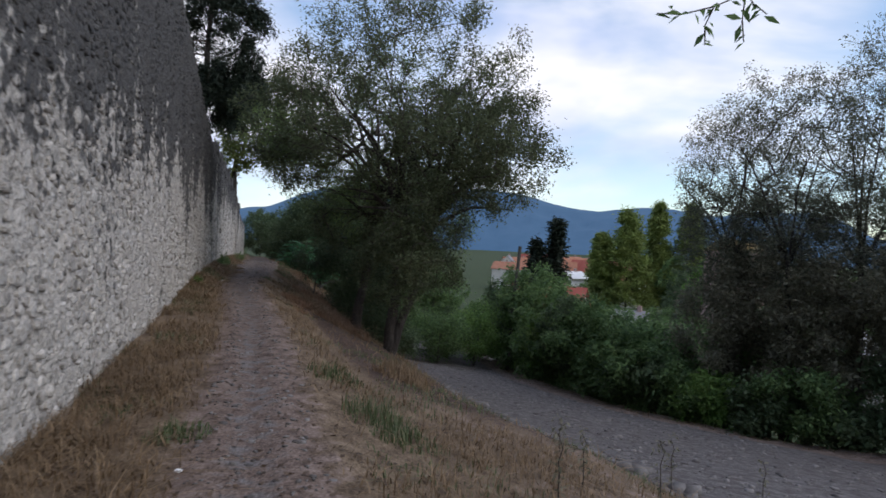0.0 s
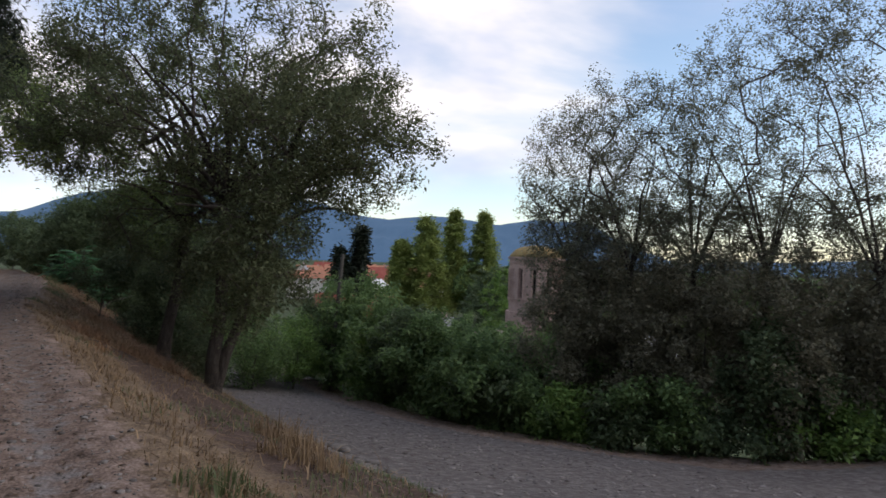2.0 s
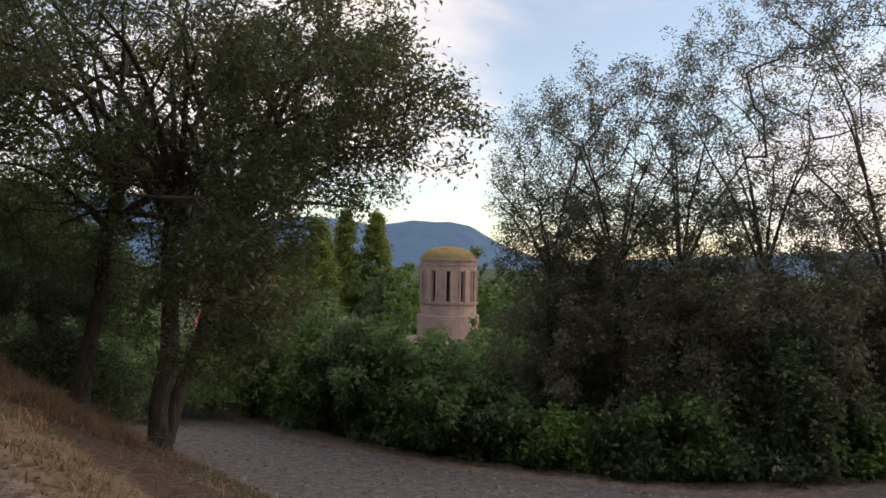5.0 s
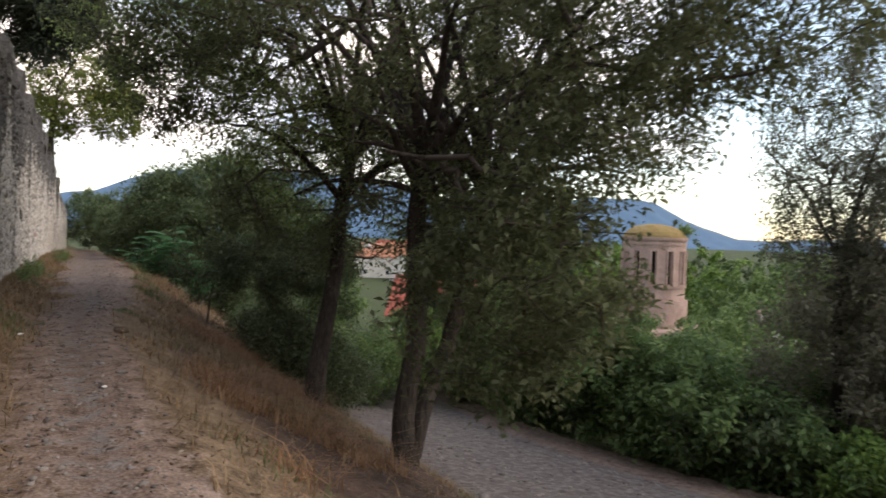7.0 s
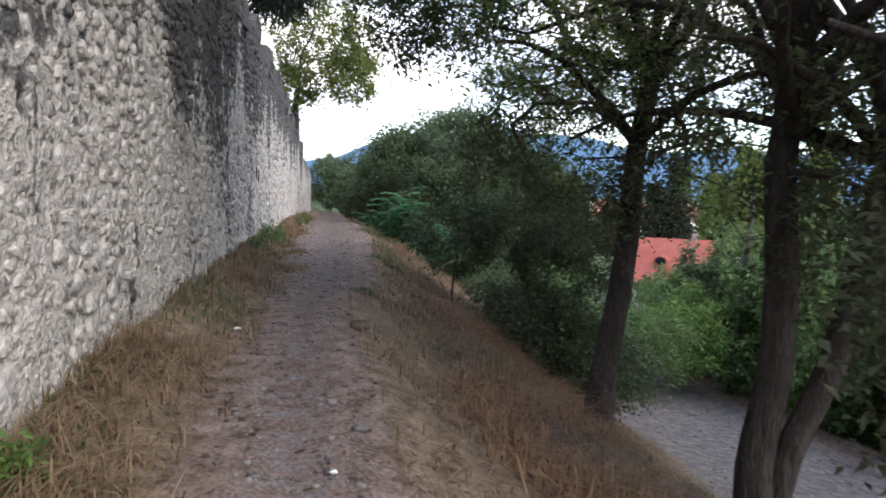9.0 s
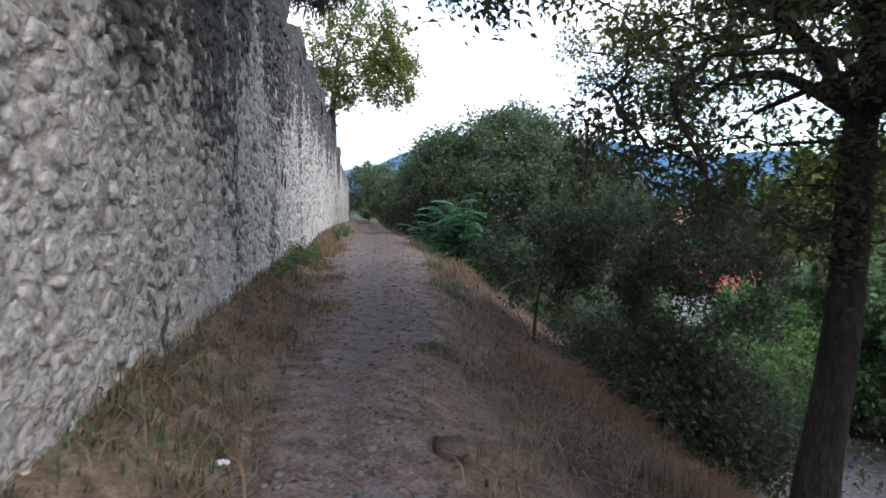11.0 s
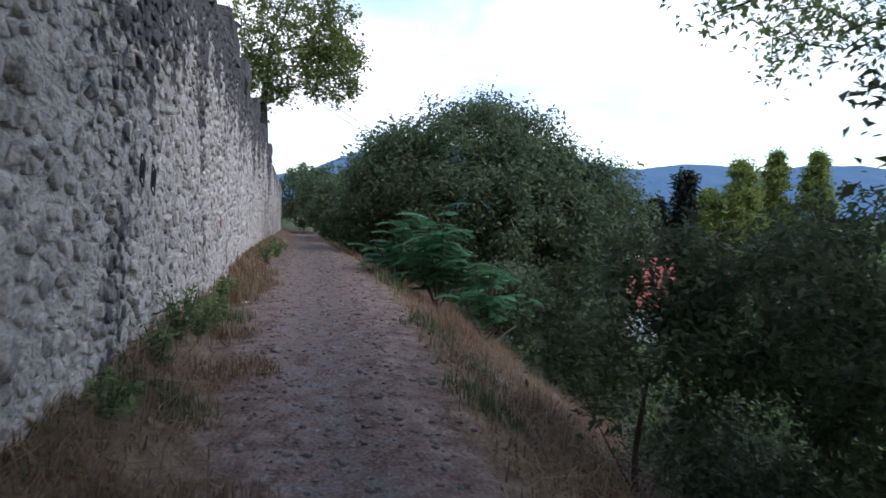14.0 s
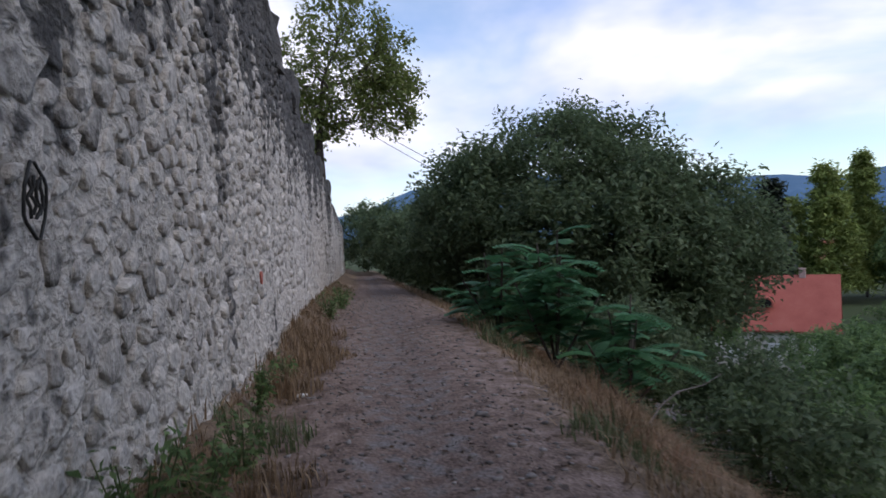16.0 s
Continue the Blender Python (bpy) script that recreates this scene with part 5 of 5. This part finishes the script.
def build_grass():
    grass("dry_grass", scatter(210000, -1, 5.5, 1.5, 34, lambda x, y: step(-0.15, 0.5, x - edge_r(y)) * (x < road_left(y)) * patchy(x, y) * np.interp(x - edge_r(y), [0, 1.5, 3, 5], [0.8, 0.9, 0.5, 0.3]) * (1 - 0.93 * step(0.15, 0.8, x - edge_r(y)) * step(5.0, 7, y) * (1 - step(15, 20, y)))),
          0.13, M_DRY, "long dry straw-coloured grass on the bank", 2.8)
    grass("dry_verge_grass", scatter(130000, -2.2, -0.2, 0.5, 45, lambda x, y: step(-0.2, 0.35, edge_l(y) - x) * patchy(x, y, 0.8, 6.0)),
          0.15, M_DRY, "short dry yellow grass along the foot of the wall", 3.0)
    grass("green_verge_grass", scatter(110000, -2.2, 5, 0.5, 45, lambda x, y: (step(0.0, 0.4, edge_l(y) - x) + step(0.1, 0.4, x - edge_r(y)) * (x < road_left(y) - 0.2) * 0.5) * (patchy(x, y, 1.5, 9.0) > np.where(x < edge_l(y) - 0.4, 0.42, 0.66))),
          0.09, M_GREEN_GRASS, "patches of greener grass beside the footpath")
    grass("russet_grass", scatter(80000, -0.5, 4.5, 12.5, 34, lambda x, y: step(0.35, 0.9, x - edge_r(y)) * (1 - step(2.2, 3.4, x - edge_r(y))) * step(0.5, 0.75, patchy(x, y, 1.6, 14.0))),
          0.22, M_RUSSET, "tall russet dry grass leaning down the bank", 2.6)
    grass("track_grass", scatter(60000, 7, 16, 3, 32, lambda x, y: step(-1.0, -0.1, x - hedge_line(y)) * (1 - step(0.2, 0.9, x - hedge_line(y))) * 0.6),
          0.09, M_DRY, "yellowing grass edging the gravel track")
    grass("edge_grass", scatter(26000, 0.0, 3.2, 25, 48, lambda x, y: step(-0.1, 0.2, x - edge_r(y)) * (1 - step(1.0, 2.2, x - edge_r(y))) * patchy(x, y, 1.0, 2.0)),
          0.2, M_DRY, "taller pale grass at the brink of the footpath", 1.6)


build_grass()


def build_fallen_leaves():
    p = scatter(26000, -2.1, 2.5, 2, 36, lambda x, y: 0.3 + 0.55 * step(0.3, 1.0, np.abs(x - path_mid(y)) / path_half(y)) * patchy(x, y, 0.7, 5.0))
    v, f = leaves(p + np.array([0, 0, 0.018]), 0.052, 0.0, 0.55, 0.002)
    v[:, 2] = np.repeat(p[:, 2] + 0.02, 4) + (v[:, 2] - np.repeat(p[:, 2] + 0.02, 4)) * 0.35
    tagged(new("fallen_leaves", raw("fallen_leaves", v, f, M_LITTER_LEAF)), "small curled brown fallen leaves strewn over path and verge", "leaf litter", kind="stuff")


build_fallen_leaves()


def tuft(x, y, h, r, mat, label, n=240):
    z = gz(x, y)
    ang, rad = RNG.uniform(0, 2 * math.pi, n), r * np.sqrt(RNG.uniform(0, 1, n))
    px, py = np.cos(ang) * rad, np.sin(ang) * rad
    pts = np.stack([px, py, land(px + x, py + y) - z - 0.01], 1)
    v, f, sizes = blades(pts, h * (1.15 - 0.75 * rad / r), 0.9, 0.006)
    o = new("grass_tuft", raw("grass_tuft", v, f, mat, False, sizes))
    o.location = (x, y, z)
    tagged(o, label, "grass", "tufts beside the path", "stuff")


def weed(x, y, h, r, mat=None):
    z = gz(x, y)
    n = int(260 * r / 0.2)
    thing = empty("weed_plant", x, y, z, "leafy green weed growing at the foot of the wall", "weed", "weeds along the wall")
    k = 9
    a = RNG.uniform(0, 6.28, k)
    tip = np.stack([np.cos(a) * r * RNG.uniform(0.3, 1, k), np.sin(a) * r * RNG.uniform(0.3, 1, k), h * RNG.uniform(0.5, 1, k)], 1)
    v, f = tubes(np.zeros((k, 3)), tip, np.full(k, 0.005), np.full(k, 0.003), 4)
    part("stem", raw("stem", v, f, M_GREEN_GRASS, True), None, thing)["kind"] = "stuff"
    j, t = RNG.integers(0, k, n), RNG.uniform(0.15, 1, n)[:, None]
    v, f = leaves(tip[j] * t, 0.055, 0.1, 0.45, 0.03)
    part("foliage", raw("foliage", v, f, mat or M_LEAF_SHRUB), None, thing)["kind"] = "stuff"


def build_tufts():
    for x, y, h, r in [(-1.98, 24.9, 0.6, 0.22), (-1.93, 25.5, 0.55, 0.25), (-1.89, 26.2, 0.45, 0.22), (-1.98, 24.2, 0.4, 0.2), (-2.0, 27.4, 0.45, 0.2), (-1.98, 28.8, 0.35, 0.2), (-1.8, 34.0, 0.6, 0.4), (-1.67, 36.0, 0.6, 0.45), (-1.98, 23.0, 0.3, 0.2)]:
        weed(x, y, h * 0.8, r * 0.75)
    weed(-1.96, 15.05, 0.14, 0.14, M_LEAF_BRIGHT)
    green, dry = "clump of green grass beside the footpath", "tall clump of dry straw grass"
    for x, y, h, r in [(-1.85, 23.6, 0.25, 0.3), (-1.85, 18.2, 0.16, 0.4), (-1.8, 19.0, 0.16, 0.4), (-1.85, 26.8, 0.25, 0.3),
                       (-1.15, 4.4, 0.16, 0.24), (0.37, 5.2, 0.28, 0.3), (0.5, 4.6, 0.2, 0.3), (0.16, 6.6, 0.2, 0.3), (0.11, 24.0, 0.2, 0.3), (0.24, 26.5, 0.28, 0.35), (0.46, 25.4, 0.22, 0.3), (0.42, 30.5, 0.4, 0.35), (0.55, 32.0, 0.4, 0.35), (-0.45, 20.4, 0.1, 0.2)]:
        tuft(x, y, h, r, M_GREEN_GRASS, green)
    for x, y, h, r in [(-1.89, 28.2, 0.3, 0.3), (-1.85, 29.2, 0.32, 0.35), (-1.89, 30.3, 0.35, 0.35), (-1.85, 31.4, 0.35, 0.4), (-1.67, 29.8, 0.2, 0.35), (-1.8, 26.0, 0.2, 0.35), (-1.58, 24.6, 0.16, 0.35), (-1.54, 22.3, 0.16, 0.4), (0.85, 16.0, 0.4, 0.4), (0.59, 18.0, 0.4, 0.4), (1.2, 19.4, 0.45, 0.4), (0.76, 27.6, 0.45, 0.4), (1.03, 29.0, 0.5, 0.4), (0.9, 24.9, 0.35, 0.35), (1.2, 8.0, 0.35, 0.4), (1.63, 9.6, 0.4, 0.4)]:
        tuft(x, y, h, r, M_DRY, dry, 380)


build_tufts()


def build_pebbles():
    def spread(name, n, x0, x1, y0, y1, keep, lo, hi, label):
        p = scatter(n, x0, x1, y0, y1, keep)
        s = lo * (hi / lo) ** (RNG.random(len(p)) ** 2.2)
        size = np.stack([s, s * RNG.uniform(0.6, 1.0, len(p)), s * RNG.uniform(0.35, 0.6, len(p))], 1)
        c = p + np.array([0, 0, 0.01])
        a = RNG.uniform(0, 6.28, len(p))
        v, f = pebble_cloud(np.zeros_like(c), size)
        v = v.reshape(len(p), -1, 3)
        ca, sa = np.cos(a)[:, None], np.sin(a)[:, None]
        v = np.stack([v[..., 0] * ca - v[..., 1] * sa, v[..., 0] * sa + v[..., 1] * ca, v[..., 2]], -1) + c[:, None]
        tagged(new(name, raw(name, v.reshape(-1, 3), f, M_PEBBLE, True)), label, "stones", kind="stuff")

    spread("path_stones", 26000, -2.0, 1.2, 1.5, 40, lambda x, y: 0.75 * (1 - step(0.55, 1.2, np.abs(x - path_mid(y)) / path_half(y))), 0.006, 0.03, "small grey stones lying on the footpath")
    spread("track_stones", 7000, 4.5, 12, 4, 32, lambda x, y: 0.9 * (x > road_left(y) - 0.2) * (x < road_right(y) + 0.1), 0.012, 0.065, "loose grey gravel on the sunken track")
    spots = [(-0.72, 15.78, 0.05), (-1.3, 25.2, 0.045), (-0.2, 24.2, 0.05), (-0.5, 27.0, 0.05), (-0.9, 22.9, 0.04)]
    rr = random.Random(11)
    for k in range(190):
        y = rr.uniform(6, 20)
        spots.append((float(road_left(y)) - rr.uniform(-0.55, 0.35), y, 0.05 + 0.12 * rr.random() ** 2))
    for x, y, s in spots:
        v, f = pebble_cloud(np.zeros((1, 3)), np.array([[s, s * 0.75, s * 0.36]]), lump=0.45)
        o = new("rock", raw("rock", v, f, M_PEBBLE, False))
        o.location = (x, y, gz(x, y) + s * 0.15)
        o.rotation_euler = (0, 0, rr.uniform(0, 6))
        tagged(o, "loose grey rock at the edge of the track", "rock", "loose rocks")


build_pebbles()


def dry_stalk(x, y, h, label="single dry brown weed stalk on the bank"):
    z = gz(x, y)
    thing = empty("weed_stalk", x, y, z, label, "weed", "weed stalks")
    p = np.array([(0.02 * math.sin(3 * k), 0.015 * math.cos(2 * k), h * k / 6) for k in range(7)])
    v, f = pipe(p, np.linspace(0.006, 0.003, 7), 5)
    part("stem", raw("stem", v, f, M_TWIG, True), None, thing)
    pts = np.repeat(p[2:], 9, 0)
    v, f = leaves(pts, 0.05, 0.2, 0.4, 0.03)
    part("seed_head", raw("seed_head", v, f, M_LEAF_BROWN), None, thing)["kind"] = "stuff"


for sx, sy, sh in ((1.3, 3.5, 0.55), (2.6, 4.3, 0.6), (2.0, 4.5, 0.45), (3.6, 5.6, 0.6), (4.5, 5.3, 0.7), (2.5, 6.0, 0.4)):
    dry_stalk(sx, sy, sh)


def build_overhang():
    """A drooping twig with long leaves that hangs in from a tree over the start of the walk."""
    thing = empty("hanging_branch", 2.36, 3.25, 3.14, "thin drooping twig with long green leaves overhead", "branch")
    paths = [[(0, 0, 0), (-0.2, 0.05, -0.1), (-0.42, 0.08, -0.17), (-0.62, 0.05, -0.2)], [(0, 0, 0), (0.03, 0.06, -0.16), (0.05, 0.06, -0.3)], [(0, 0, 0), (0.15, 0.1, -0.02), (0.3, 0.15, -0.05)], [(0, 0, 0), (0.4, -0.3, 0.5), (1.2, -0.9, 1.1)], [(-0.2, 0.05, -0.1), (-0.24, 0.08, -0.22), (-0.22, 0.1, -0.34)]]
    p0, p1, at = [], [], []
    for q in paths:
        for a, b in zip(q[:-1], q[1:]):
            p0.append(a)
            p1.append(b)
            for t in np.linspace(0.1, 1, 4):
                at.append(np.array(a) * (1 - t) + np.array(b) * t)
    v, f = tubes(p0, p1, np.full(len(p0), 0.006), np.full(len(p0), 0.004), 5)
    part("twig", raw("twig", v, f, M_TWIG, True), None, thing)
    v, f = leaves(np.array(at), 0.10, 0.4, 0.34, 0.012)
    part("foliage", raw("foliage", v, f, M_LEAF_SHRUB), None, thing)["kind"] = "stuff"


build_overhang()


def build_marks():
    """Paint on the wall's stones, scraps of litter and an earth mound."""
    def blot(name, y, z, w, h, mat, label):
        bm = bmesh.new()
        ring = [bm.verts.new((0, w * math.cos(a) * (1 + 0.25 * math.sin(3 * a)), h * math.sin(a) * (1 + 0.2 * math.cos(2 * a)))) for a in [k * math.pi / 8 for k in range(16)]]
        top = bm.faces.new(ring)
        r = bmesh.ops.extrude_face_region(bm, geom=[top])
        bmesh.ops.translate(bm, vec=(0.012, 0, 0), verts=[q for q in r["geom"] if isinstance(q, bmesh.types.BMVert)])
        bmesh.ops.recalc_face_normals(bm, faces=bm.faces[:])
        me = bpy.data.meshes.new(name)
        bm.to_mesh(me)
        bm.free()
        me.materials.append(mat)
        o = new(name, me)
        o.location = (WALL_X + 0.055, y, z)
        tagged(o, label, "graffiti")

    blot("paint_mark", 28.53, 1.13, 0.05, 0.07, M_ROOF, "small faded red paint mark on the wall")
    for y, z in ((24.24, 1.59), (24.56, 1.54)):
        thing = empty("graffiti", WALL_X + 0.06, y, z, "black scribbled spray-paint strokes on a wall stone", "graffiti", "scribbles on the wall")
        ang = np.linspace(0, 2 * math.pi, 19)
        v, f = pipe(np.stack([0.004 * np.sin(3 * ang), 0.062 * np.cos(ang), 0.1 * np.sin(ang) + 0.008 * np.sin(5 * ang)], 1), np.full(19, 0.005), 5)
        part("outline", raw("outline", v, f, M_CABLE, True), None, thing)
        for k in range(4):
            q = np.array([(0.004 * (j % 2), -0.036 + 0.023 * k + 0.012 * math.sin(2.1 * j + k), 0.055 - 0.026 * j + 0.01 * (k % 2)) for j in range(5)])
            v, f = pipe(q, np.full(5, 0.005), 5)
            part("stroke", raw("stroke", v, f, M_CABLE, True), None, thing)
    for x, y, s in ((-1.76, 28.1, 0.035), (-1.06, 3.66, 0.02), (-1.62, 18.2, 0.026), (-0.85, 15.3, 0.014), (13.40, 41.03, 0.09)):
        bm = bmesh.new()
        bmesh.ops.create_icosphere(bm, subdivisions=2, radius=1)
        for q in bm.verts:
            q.co = Vector((q.co.x * s * 1.3, q.co.y * s, q.co.z * s * 0.5)) * (1 + 0.5 * noise.noise(q.co * 2.3 + Vector((x, y, 0))))
        me = bpy.data.meshes.new("litter_scrap")
        bm.to_mesh(me)
        bm.free()
        me.materials.append(M_WHITE)
        o = new("litter_scrap", me)
        o.location = (x, y, gz(x, y) + s * 0.3)
        tagged(o, "crumpled scrap of white paper litter on the ground", "litter", "litter")
    v, f = pebble_cloud(np.zeros((1, 3)), np.array([[0.085, 0.07, 0.045]]), lump=0.4)
    o = new("earth_clod", raw("earth_clod", v, f, M_CLOD, True))
    o.location = (-0.6, 18.3, gz(-0.6, 18.3) + 0.015)
    tagged(o, "dark lump of earth beside the footpath", "clod")
    p = np.array([(0, 0, 0.0), (0.18, 0.05, 0.22), (0.42, 0.1, 0.36), (0.75, 0.1, 0.42), (1.0, 0.15, 0.52)])
    v, f = pipe(p, [0.014, 0.012, 0.010, 0.008, 0.005], 6)
    o = new("dead_branch", raw("dead_branch", v, f, M_PEBBLE, True))
    o.location = (1.9, 29.9, gz(1.9, 29.9))
    tagged(o, "bare grey dead branch under the feathery bush", "branch")


build_marks()
build_stones()
